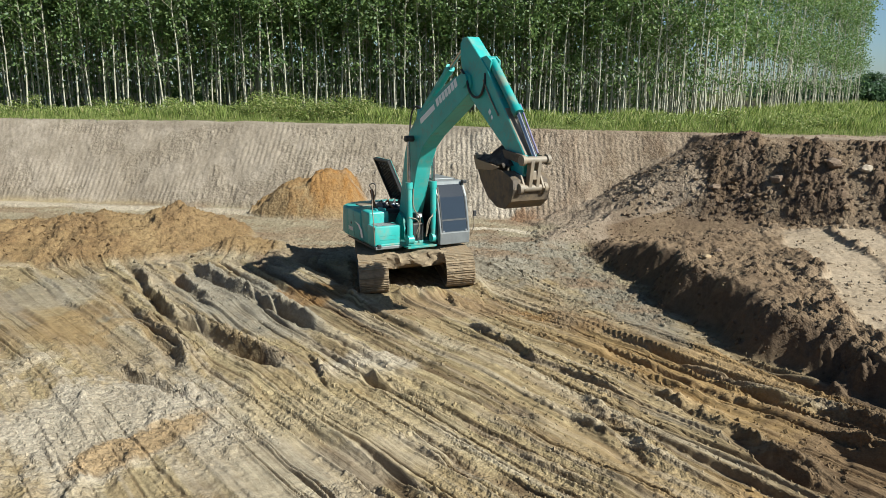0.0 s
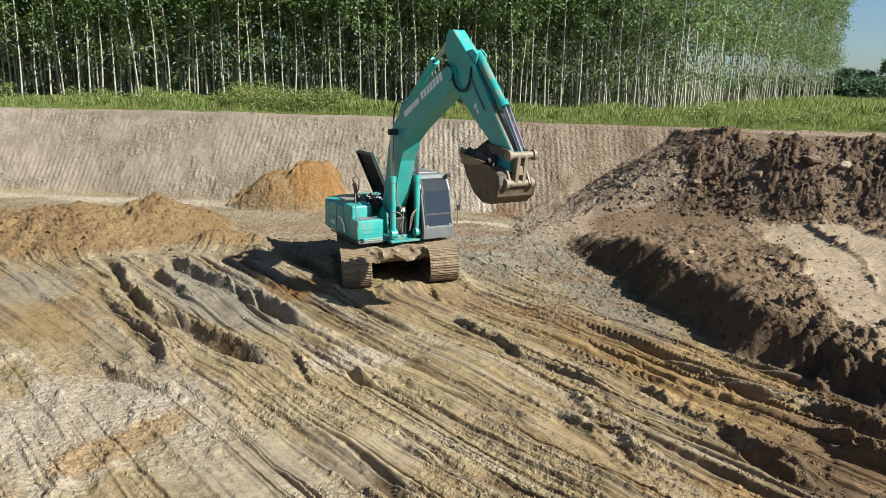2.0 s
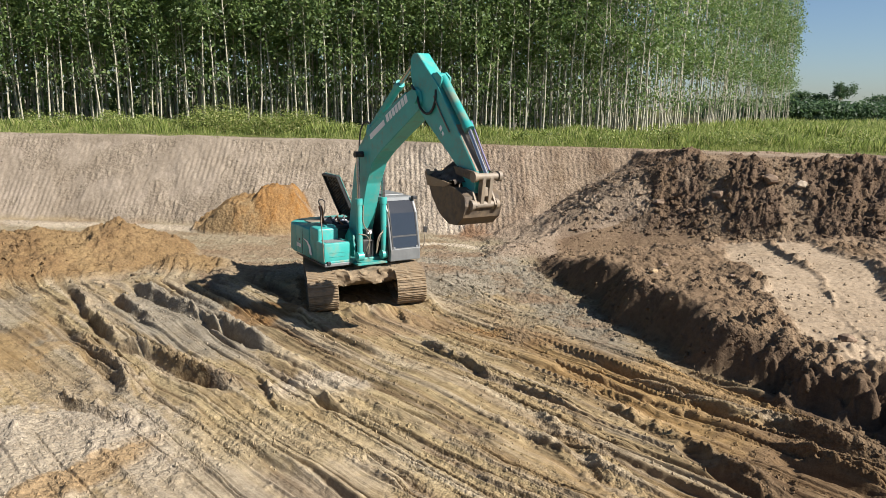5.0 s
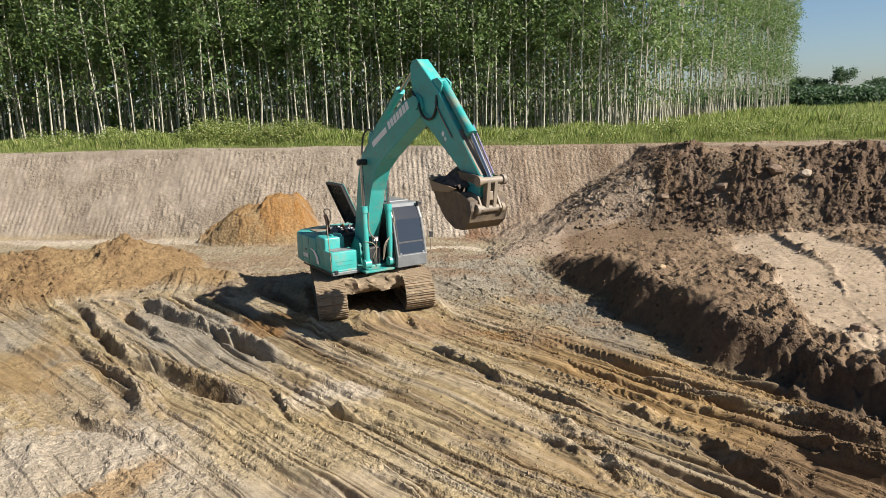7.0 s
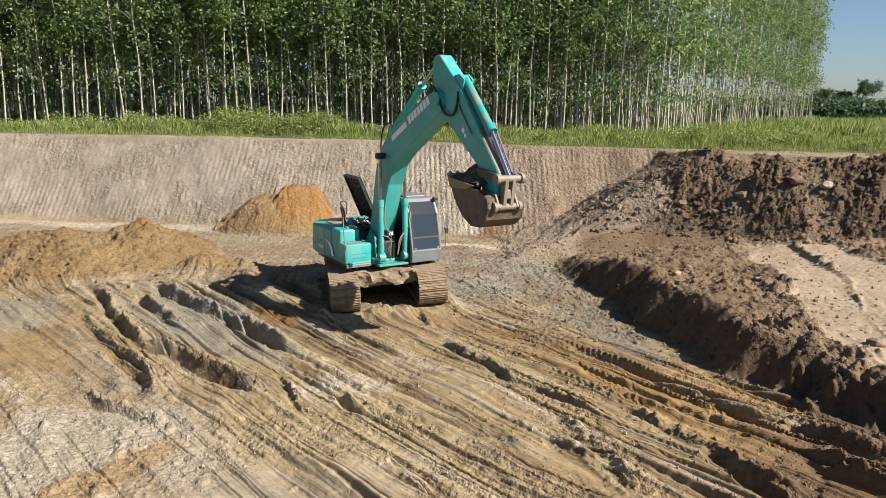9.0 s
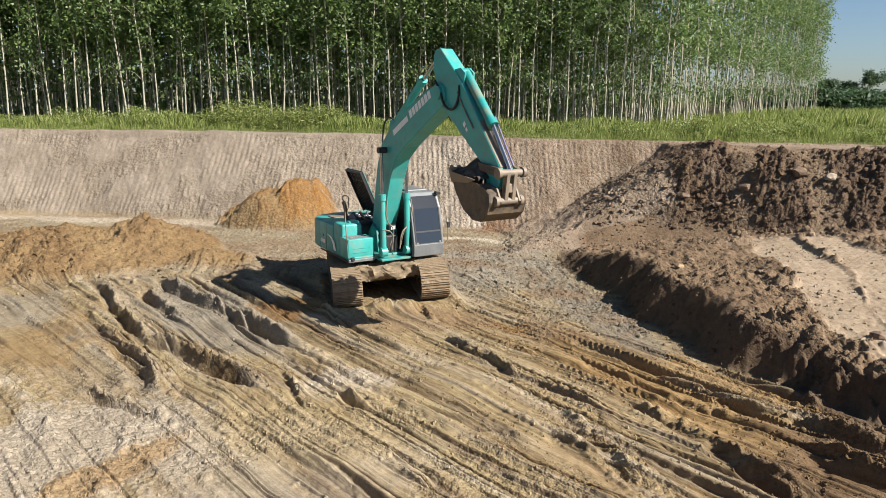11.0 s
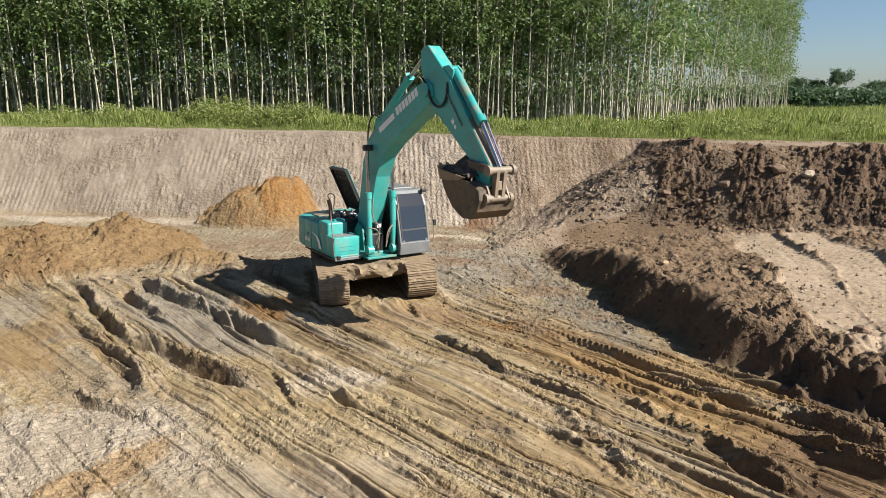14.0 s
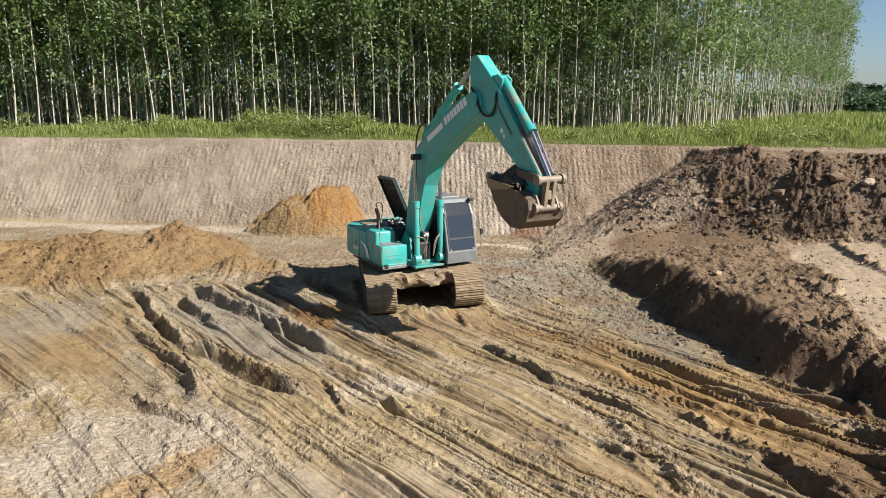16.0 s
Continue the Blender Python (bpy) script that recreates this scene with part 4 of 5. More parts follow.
WORN = plain("worn_bucket_steel", (0.055, 0.042, 0.032), (0.115, 0.088, 0.062), 5.0, 0.62, 0.25, 0.006, grime=(0.19, 0.135, 0.08), grime_at=(0.42, 0.66), grime_scale=3.2)
BARE = plain("sandy_arm_steel", (0.16, 0.13, 0.095), (0.25, 0.2, 0.145), 5.0, 0.6, 0.1, grime=MUD, grime_at=(0.55, 0.8))
CHROME = plain("oily_chrome_rod", (0.34, 0.33, 0.33), (0.48, 0.47, 0.47), 8.0, 0.22, 0.95)
RUST = plain("rusty_steel", (0.16, 0.06, 0.025), (0.30, 0.13, 0.05), 14.0, 0.85, 0.1, 0.004)
WHITE = plain("white_decal", (0.72, 0.73, 0.72), (0.82, 0.82, 0.8), 6.0, 0.5, grime=(0.5, 0.46, 0.38), grime_at=(0.6, 0.85))
VIOLET = plain("faded_violet_hose", (0.1, 0.085, 0.16), (0.16, 0.135, 0.23), 9.0, 0.5)
CLAY = plain("dug_clay", (0.07, 0.055, 0.045), (0.22, 0.185, 0.15), 7.0, 0.95, 0.0, 0.03)
WETMUD = plain("caked_mud", (0.13, 0.095, 0.058), (0.31, 0.23, 0.14), 6.0, 0.92, 0.0, 0.03)

glass, gn, gl, gb = material("tinted_cab_glass")
gb.inputs["Base Color"].default_value = (0.008, 0.01, 0.011, 1)
gb.inputs["Roughness"].default_value = 0.04
gb.inputs["Transmission Weight"].default_value = 0.15
gb.inputs["IOR"].default_value = 2.0


def box(bm, x0, x1, y0, y1, z0, z1, bev=0.0, seg=2):
    m = Matrix.Translation(((x0 + x1) / 2, (y0 + y1) / 2, (z0 + z1) / 2)) @ Matrix.Diagonal((x1 - x0, y1 - y0, z1 - z0, 1))
    vs = bmesh.ops.create_cube(bm, size=1.0, matrix=m)["verts"]
    if bev:
        es = list({e for v in vs for e in v.link_edges})
        bmesh.ops.bevel(bm, geom=es, offset=bev, segments=seg, affect="EDGES", profile=0.5)


def slab(bm, outline, y0, y1, bev=0.0, seg=2):
    """A side outline of (x, z) given thickness across the machine."""
    a = [bm.verts.new((x, y0, z)) for x, z in outline]
    b = [bm.verts.new((x, y1, z)) for x, z in outline]
    n = len(outline)
    fs = [bm.faces.new(a), bm.faces.new(b[::-1])]
    fs += [bm.faces.new((a[k], b[k], b[(k + 1) % n], a[(k + 1) % n])) for k in range(n)]
    bmesh.ops.recalc_face_normals(bm, faces=fs)
    if bev:
        bmesh.ops.bevel(bm, geom=list({e for v in a + b for e in v.link_edges}), offset=bev, segments=seg, affect="EDGES", profile=0.5)


def rod(bm, p, q, r, r2=None, sides=16):
    p, q = Vector(p), Vector(q)
    d = q - p
    m = Matrix.Translation((p + q) / 2) @ d.to_track_quat("Z", "Y").to_matrix().to_4x4()
    bmesh.ops.create_cone(bm, cap_ends=True, segments=sides, radius1=r, radius2=r if r2 is None else r2, depth=d.length, matrix=m)


def hose(name, pts, r, mat, parent, label=""):
    """A bent pipe or hose through the points."""
    cu = bpy.data.curves.new(name, "CURVE")
    cu.dimensions, cu.bevel_depth, cu.bevel_resolution, cu.resolution_u = "3D", r, 2, 6
    sp = cu.splines.new("BEZIER")
    sp.bezier_points.add(len(pts) - 1)
    for b, p in zip(sp.bezier_points, pts):
        b.co, b.handle_left_type, b.handle_right_type = p, "AUTO", "AUTO"
    tmp = bpy.data.objects.new(name, cu)
    me = bpy.data.meshes.new_from_object(tmp)
    bpy.data.objects.remove(tmp)
    me.materials.clear()
    me.materials.append(mat)
    for p in me.polygons:
        p.use_smooth = True
    ob = new(name, me)
    ob.parent = parent
    return tagged(ob, label)


def shape(name, mat, parent, make, label="", smooth=False):
    b = bmesh.new()
    make(b)
    return part(name, b, mat, parent, label, smooth)


def build_excavator():
    root = new("excavator")
    tagged(root, "teal crawler excavator with raised boom, open engine hood and muddy tracks", "excavator")
    root.matrix_basis = pose(-0.51, 21.07, 0.0, 0, 0, -62)

    # undercarriage, turned a little against the house
    base = shape("carbody", STEEL, root, lambda b: (box(b, -1.0, 1.0, -0.85, 0.85, 0.42, 0.82, 0.08), rod(b, (0, 0, 0.8), (0, 0, 1.1), 0.62, None, 28)), "mud-caked steel carbody", True)
    base.matrix_basis = root.matrix_basis.inverted() @ Matrix.Translation((-0.31, 21.07, 0.0)) @ Matrix.Rotation(radians(-3.2), 4, "Y") @ Matrix.Rotation(radians(-82), 4, "Z")
    shoe_meshes = []
    for kind in range(4):
        shoe = bmesh.new()
        box(shoe, -0.098, 0.098, -0.4, 0.4, -0.022, 0.012, 0.006, 1)
        for gx in (-0.085, 0.0, 0.078):
            box(shoe, gx - 0.009, gx + 0.009, -0.398, 0.398, 0.011, 0.044)
        # mud caked between the grousers
        crust = [[shoe.verts.new((-0.1 + 0.05 * i, -0.395 + 0.079 * j, 0.022 + 0.034 * noise.noise((i * 0.7, j * 0.55, 7.3 * kind)) + 0.016 * noise.noise((i * 2.1, j * 1.9, kind)))) for j in range(11)] for i in range(5)]
        for i in range(4):
            for j in range(10):
                shoe.faces.new((crust[i][j], crust[i + 1][j], crust[i + 1][j + 1], crust[i][j + 1])).material_index = 1
        shoe_mesh = bpy.data.meshes.new("track_shoe")
        shoe.to_mesh(shoe_mesh)
        shoe.free()
        shoe_mesh.materials.append(STEEL)
        shoe_mesh.materials.append(WETMUD)
        shoe_meshes.append(shoe_mesh)
    half, r = 1.76, 0.43
    run = 2 * (2 * half) + 2 * math.pi * r
    count = 49
    for side in (-1, 1):
        y = side * 1.195
        trk = shape("track", STEEL, base, lambda b: (
            slab(b, [(-half, 0.22), (half, 0.22), (half + 0.1, 0.45), (half, 0.7), (-half, 0.74), (-half - 0.1, 0.45)], y - 0.2, y + 0.2, 0.05),
            rod(b, (half, y - 0.17, 0.475), (half, y + 0.17, 0.475), 0.36, None, 28),
            rod(b, (-half, y - 0.13, 0.475), (-half, y + 0.13, 0.475), 0.38, None, 24),
            [rod(b, (-1.4 + 0.4 * k, y - 0.24, 0.17), (-1.4 + 0.4 * k, y + 0.24, 0.17), 0.12) for k in range(8)],
            [rod(b, (xx, y - 0.2, 0.82), (xx, y + 0.2, 0.82), 0.07) for xx in (-0.6, 0.6)]), "crawler track caked in dried mud")
        for k in range(count):
            s = (k + 0.3) / count * run
            if s < 2 * half:
                px, pz, turn = half - s, 0.475 + r, 0
                pz -= 0.035 * math.sin(math.pi * s / (2 * half)) ** 2
            elif s < 2 * half + math.pi * r:
                w = (s - 2 * half) / r
                px, pz, turn = -half - r * math.sin(w), 0.475 + r * math.cos(w), -w
            elif s < 4 * half + math.pi * r:
                px, pz, turn = -half + (s - 2 * half - math.pi * r), 0.475 - r, math.pi
            else:
                w = (s - 4 * half - math.pi * r) / r
                px, pz, turn = half + r * math.sin(w), 0.475 - r * math.cos(w), math.pi - w
            o = new("track_shoe", shoe_meshes[(3 * k + k // 4) % 4])
            o.parent = trk
            o.matrix_basis = Matrix.Translation((px, y, pz)) @ Matrix.Rotation(turn, 4, "Y")

    # house
    deck = shape("house", DULL_TEAL, root, lambda b: (box(b, -1.5, 1.0, -1.32, 1.38, 1.08, 1.2, 0.03), box(b, 0.25, 1.32, -0.5, 0.42, 1.06, 1.12, 0.01)), "teal upper frame with dusty deck plates")
    tail = [(-1.1, -1.36), (-1.1, 1.36), (-1.75, 1.32), (-2.12, 1.0), (-2.28, 0.45), (-2.28, -0.45), (-2.12, -1.0), (-1.75, -1.3)]

    def counter(b):
        lo = [b.verts.new((x, y, 1.08)) for x, y in tail]
        hi = [b.verts.new((x * 0.995, y * 0.99, 1.93)) for x, y in tail]
        n = len(tail)
        fs = [b.faces.new(lo), b.faces.new(hi[::-1])] + [b.faces.new((lo[k], hi[k], hi[(k + 1) % n], lo[(k + 1) % n])) for k in range(n)]
        bmesh.ops.recalc_face_normals(b, faces=fs)
        bmesh.ops.bevel(b, geom=list({e for v in lo + hi for e in v.link_edges}), offset=0.07, segments=3, affect="EDGES", profile=0.5)

    shape("counterweight", TEAL, root, counter, "rounded teal counterweight", True)
    body = shape("side_panel", TEAL, root, lambda b: box(b, -1.12, -0.1, -1.36, -0.62, 1.1, 1.95, 0.05, 3), "teal side door with white stripe", True)
    shape("panel_seam", BLACK, body, lambda b: (box(b, -0.62, -0.605, -1.366, -1.35, 1.15, 1.9), box(b, -1.1, 0.95, -1.364, -1.35, 1.055, 1.1)))
    shape("handle", BLACK, body, lambda b: box(b, -0.88, -0.8, -1.368, -1.35, 1.5, 1.56))
    # a swoosh and bars where the maker's lettering stands
    shape("white_stripe", WHITE, body, lambda b: slab(b, [(-0.55, 1.62), (-0.2, 1.58), (0.0, 1.45), (0.1, 1.22), (-0.06, 1.22), (-0.12, 1.4), (-0.28, 1.54)], -1.368, -1.362), "curved white stripe")
    for k in range(4):
        shape("lettering_bar", WHITE, body, lambda b, k=k: box(b, -1.06 + 0.09 * k, -1.0 + 0.09 * k, -1.366, -1.362, 1.3, 1.41))
    shape("left_panel", TEAL, root, lambda b: box(b, -1.12, -0.42, 0.62, 1.36, 1.1, 1.95, 0.05, 3), smooth=True)
    tank = shape("fuel_tank", TEAL, root, lambda b: (box(b, -0.12, 0.5, -1.34, -0.72, 1.12, 2.04, 0.06, 3), box(b, 0.0, 0.34, -1.05, -0.72, 1.9, 2.09, 0.05, 3)), "teal tank with rounded edges", True)
    shape("filler_cap", BLACK, tank, lambda b: rod(b, (0.1, -0.95, 2.04), (0.1, -0.95, 2.12), 0.06))
    tool = shape("tool_box", TEAL, root, lambda b: box(b, 0.4, 0.97, -1.36, -0.56, 1.14, 1.7, 0.035, 2), "bright teal front tool box", True)
    shape("non_slip_plate", GREY, tool, lambda b: (box(b, 0.46, 0.9, -1.26, -0.68, 1.7, 1.708), [box(b, 0.5 + 0.09 * k, 0.53 + 0.09 * k, -1.24, -0.7, 1.706, 1.716) for k in range(5)]))
    shape("lid_line", DULL_TEAL, tool, lambda b: (box(b, 0.968, 0.976, -1.22, -0.72, 1.3, 1.315), box(b, 0.968, 0.976, -1.22, -0.72, 1.42, 1.43)))
    shape("bumper", GREY, tool, lambda b: box(b, 0.9, 1.02, -1.36, -0.56, 1.05, 1.14, 0.015), "grey lower sill")
    shape("lamp", BLACK, tool, lambda b: box(b, 0.98, 1.05, -1.3, -1.2, 1.1, 1.2, 0.01))
    hose("handrail", [(0.95, -1.36, 1.2), (0.9, -1.37, 1.75), (0.8, -1.36, 2.25), (0.72, -1.35, 2.72), (0.68, -1.38, 2.86), (0.72, -1.25, 2.87), (0.77, -1.24, 2.72), (0.8, -1.3, 2.4)], 0.015, BARE, root, "bent brown steel handrail")

    # engine bay with its hood propped open
    bay = shape("engine_bay", BLACK, root, lambda b: (box(b, -1.12, 0.1, -0.7, 0.7, 1.2, 1.88, 0.02), box(b, -0.42, 0.05, -0.62, 0.6, 1.7, 2.0, 0.04), box(b, -1.0, -0.55, -0.5, 0.3, 1.8, 2.06, 0.06), rod(b, (-1.0, 0.35, 2.0), (-0.5, 0.35, 2.0), 0.12), rod(b, (-0.3, -0.55, 1.98), (-0.3, 0.3, 2.02), 0.08)), "open oily engine bay")
    shape("air_cleaner", GREY, bay, lambda b: (rod(b, (-0.75, -0.5, 2.02), (-0.3, -0.5, 2.02), 0.085), box(b, -0.95, -0.82, -0.62, -0.45, 1.95, 2.08, 0.02)), smooth=True)
    shape("valve_cover", WHITE, bay, lambda b: (box(b, -0.55, -0.35, -0.2, 0.0, 2.0, 2.08, 0.02), box(b, -0.9, -0.72, -0.3, -0.15, 2.02, 2.09, 0.02)))
    for k in range(5):
        yy = -0.5 + 0.2 * k
        hose("pipe", [(-0.95 + 0.1 * k, yy, 1.95), (-0.7 + 0.08 * k, yy + 0.05, 2.15 + 0.02 * (k % 3)), (-0.35, yy - 0.05, 2.12), (-0.05, yy, 1.98)], 0.02 + 0.008 * (k % 2), (RUBBER, RUST, GREY)[k % 3], bay)
    hose("exhaust_pipe", [(-0.62, -0.72, 1.9), (-0.6, -0.74, 2.15), (-0.63, -0.74, 2.34), (-0.74, -0.74, 2.48)], 0.06, RUST, root, "rusty curved exhaust pipe")
    shape("gasket", BARE, bay, lambda b: (box(b, -0.85, -0.3, -0.72, -0.6, 1.94, 2.0, 0.02), box(b, -1.6, -1.2, -0.9, 0.8, 1.925, 1.96, 0.01)))
    hood = shape("engine_hood", BLACK, root, lambda b: box(b, -0.55, 0.55, -1.46, 0, -0.03, 0.0, 0.012), "open black engine hood with louvred grille")
    for x0, x1, y0, y1 in ((-0.55, -0.5, -1.46, 0), (0.5, 0.55, -1.46, 0), (-0.5, 0.5, -1.46, -1.4)):
        shape("hood_flange", BLACK, hood, lambda b: box(b, x0, x1, y0, y1, -0.11, -0.03, 0.01))
    for k in range(8):
        shape("rib", BLACK, hood, lambda b, k=k: box(b, -0.44 + 0.12 * k, -0.41 + 0.12 * k, -1.35, -0.05, -0.05, -0.03))
    hood.matrix_basis = pose(-1.15, 0.42, 2.05) @ Matrix.Rotation(radians(-66), 4, "X")
    for k in range(10):
        shape("louvre", GREY, hood, lambda b, k=k: box(b, -0.42 + 0.2 * (k % 5), -0.3 + 0.2 * (k % 5), -1.32 + 0.16 * (k // 5), -1.24 + 0.16 * (k // 5), -0.036, -0.02))
    shape("hood_skin", TEAL, hood, lambda b: box(b, -0.54, 0.54, -1.45, 0, 0.002, 0.02, 0.006))

    # cab
    side = [(1.42, 1.14), (1.44, 1.45), (1.2, 2.45), (1.02, 2.78), (0.88, 2.87), (-0.38, 2.87), (-0.46, 2.75), (-0.46, 1.14)]
    cab = shape("cab", GREY, root, lambda b: (
        slab(b, [(1.42, 1.1), (1.445, 1.46), (-0.46, 1.46), (-0.46, 1.1)], 0.46, 1.44, 0.025),
        slab(b, [(1.02, 2.74), (0.9, 2.88), (-0.36, 2.88), (-0.46, 2.74)], 0.46, 1.44, 0.03),
        slab(b, [(1.447, 1.4), (1.2, 2.46), (1.0, 2.8), (0.9, 2.8), (1.08, 2.46), (1.32, 1.4)], 0.46, 0.55, 0.015),
        slab(b, [(1.447, 1.4), (1.2, 2.46), (1.0, 2.8), (0.9, 2.8), (1.08, 2.46), (1.32, 1.4)], 1.35, 1.44, 0.015),
        box(b, -0.3, 0.7, 0.62, 1.28, 2.87, 2.93, 0.02)), "silver-grey operator cab with tinted windscreen")
    shape("side_wall", BLACK, cab, lambda b: (slab(b, [(1.3, 1.15), (1.32, 1.46), (1.08, 2.46), (0.92, 2.76), (-0.4, 2.78), (-0.44, 1.15)], 0.44, 0.462), box(b, -0.45, -0.42, 0.47, 1.43, 1.2, 2.76), box(b, -0.42, 0.3, 1.41, 1.43, 1.2, 2.76)), "black cab side")
    shape("door_post", BLACK, cab, lambda b: (box(b, 0.3, 0.38, 1.4, 1.435, 1.2, 2.76), box(b, -0.4, 0.3, 0.6, 1.3, 1.2, 1.55, 0.05), box(b, -0.38, -0.1, 0.65, 1.2, 1.5, 2.3, 0.08), box(b, 0.9, 1.15, 0.7, 1.2, 1.3, 1.75, 0.04)), "dark seat and console behind the glass")
    wind = shape("windscreen", glass, cab, lambda b: slab(b, [(1.355, 1.83), (1.21, 2.45), (1.015, 2.785), (1.003, 2.775), (1.198, 2.445), (1.343, 1.83)], 0.55, 1.35), "dark tinted windscreen")
    low = shape("lower_pane", glass, cab, lambda b: slab(b, [(1.438, 1.48), (1.366, 1.785), (1.354, 1.785), (1.426, 1.48)], 0.55, 1.35), "dark lower windscreen")
    shape("window_bar", BLACK, cab, lambda b: slab(b, [(1.372, 1.785), (1.361, 1.83), (1.335, 1.83), (1.346, 1.785)], 0.53, 1.37))
    for yy in (0.535, 1.365):
        shape("window_seal", RUBBER, cab, lambda b, yy=yy: slab(b, [(1.445, 1.47), (1.222, 2.45), (1.025, 2.79), (1.01, 2.78), (1.2, 2.44), (1.425, 1.47)], yy - 0.018, yy + 0.018))
    for yy in (0.56, 1.34):
        for x0, z0 in ((1.428, 1.49), (1.38, 1.49)):
            shape("corner_gusset", GREY, cab, lambda b, yy=yy, x0=x0, z0=z0: slab(b, [(x0 + 0.018, z0 - 0.03), (x0 + 0.004, z0 + 0.03), (x0 - 0.012, z0 + 0.03), (x0 + 0.002, z0 - 0.03)], yy - 0.05, yy + 0.05))
    shape("side_pane", glass, cab, lambda b: slab(b, [(1.3, 1.5), (1.08, 2.4), (0.92, 2.7), (0.4, 2.7), (0.4, 1.5)], 1.4, 1.412))
    for o in (wind, low):
        o.visible_shadow = False
    shape("work_lamp", BLACK, cab, lambda b: box(b, 0.98, 1.1, 1.36, 1.5, 2.8, 2.9, 0.015))
    hose("grab_rail", [(1.1, 1.47, 2.78), (1.3, 1.52, 2.5), (1.46, 1.53, 1.95), (1.5, 1.52, 1.55), (1.46, 1.45, 1.42)], 0.013, BARE, cab, "thin brown grab rail")
    shape("mirror", BLACK, cab, lambda b: box(b, 1.44, 1.49, 1.52, 1.62, 1.88, 2.05, 0.01))

    # boom
    out = [(0.62, 1.62), (0.95, 2.4), (1.28, 3.35), (1.62, 3.92), (2.1, 4.28), (4.0, 5.36), (4.12, 5.6), (4.05, 5.82), (3.8, 5.92), (2.85, 5.55), (1.35, 4.78), (0.82, 4.32), (0.52, 3.7), (0.15, 2.0), (0.2, 1.7), (0.4, 1.55)]
    boom = shape("boom", TEAL, root, lambda b: (slab(b, out, -0.23, 0.23, 0.018, 1), rod(b, (0.4, -0.34, 1.76), (0.4, 0.34, 1.76), 0.14, None, 20), rod(b, (3.86, -0.29, 5.68), (3.86, 0.29, 5.68), 0.16, None, 24)), "teal box-section boom, side dusty")
    shape("boom_bracket", DULL_TEAL, boom, lambda b: (slab(b, [(-0.15, 1.15), (0.75, 1.15), (0.62, 1.8), (0.35, 1.98), (0.1, 1.7)], -0.33, -0.26, 0.01), slab(b, [(-0.15, 1.15), (0.75, 1.15), (0.62, 1.8), (0.35, 1.98), (0.1, 1.7)], 0.26, 0.33, 0.01)))
    shape("white_band", WHITE, boom, lambda b: slab(b, [(1.55, 4.55), (2.35, 4.97), (2.28, 5.1), (1.48, 4.68)], -0.237, -0.232), "white band")
    for k in range(7):
        x, z = 2.46 + 0.155 * k, 5.03 + 0.079 * k
        shape("lettering_bar", WHITE, boom, lambda b, x=x, z=z: slab(b, [(x, z), (x + 0.12, z + 0.061), (x + 0.03, z + 0.241), (x - 0.09, z + 0.18)], -0.237, -0.232))
    for s in (-1, 1):
        y = 0.38 * s
        c = shape("boom_cylinder", TEAL, root, lambda b: (rod(b, (1.18, y, 1.32), (1.12, y, 2.86), 0.085, None, 20), rod(b, (1.18, y - 0.09, 1.3), (1.18, y + 0.09, 1.3), 0.13, None, 18), rod(b, (1.122, y, 2.74), (1.118, y, 2.92), 0.105, None, 20)), "teal boom cylinder", True)
        shape("rod", CHROME, c, lambda b: (rod(b, (1.12, y, 2.9), (1.07, y, 4.1), 0.05, None, 16)), "dark oily piston rod", True)
        shape("pin", BLACK, c, lambda b: rod(b, (1.07, y - 0.1, 4.13), (1.07, y + 0.16 * -s + 0.02, 4.13), 0.085, None, 18))
        hose("oil_pipe", [(1.2, y + 0.1, 2.75), (1.22, y + 0.1, 2.2), (1.2, y + 0.1 - 0.2 * s, 1.9), (1.1, y - 0.2 * s, 1.35)], 0.018, BARE, c)
        hose("oil_pipe", [(1.22, y - 0.06, 1.95), (1.26, y - 0.2 * s, 1.85), (1.2, y - 0.26 * s, 1.35)], 0.018, BARE, c)
    valve = shape("swing_bracket", BLACK, root, lambda b: (box(b, 0.55, 0.95, -0.18, 0.2, 1.12, 1.7, 0.03), box(b, 0.75, 0.98, -0.1, 0.12, 1.85, 2.0, 0.02)), "black hose manifold between the cylinders")
    shape("plate", WHITE, valve, lambda b: box(b, 0.98, 0.99, -0.04, 0.08, 1.88, 1.97))
    ac = shape("arm_cylinder", TEAL, root, lambda b: (rod(b, (1.2, 0, 4.85), (2.68, 0, 5.98), 0.1, None, 20), rod(b, (2.58, 0, 5.9), (2.72, 0, 6.01), 0.12, None, 20), slab(b, [(1.0, 4.5), (1.4, 4.72), (1.28, 4.95), (1.1, 4.93)], -0.13, 0.13, 0.02)), "teal arm cylinder on top of the boom", True)
    shape("rod", CHROME, ac, lambda b: rod(b, (2.7, 0, 5.99), (3.42, 0, 6.5), 0.055), "piston rod", True)
    hose("boom_hose", [(0.62, -0.1, 4.0), (0.62, -0.1, 4.55), (0.85, -0.1, 4.95), (1.15, -0.08, 4.98), (1.3, -0.05, 4.75)], 0.025, RUBBER, boom)
    hose("boom_hose", [(0.6, 0.1, 4.0), (0.55, 0.12, 4.5), (0.8, 0.1, 4.88), (1.2, 0.1, 5.0)], 0.025, RUBBER, boom)
    hose("boom_pipe", [(1.4, -0.16, 4.85), (2.5, -0.16, 5.42), (3.3, -0.16, 5.78)], 0.02, TEAL, boom)

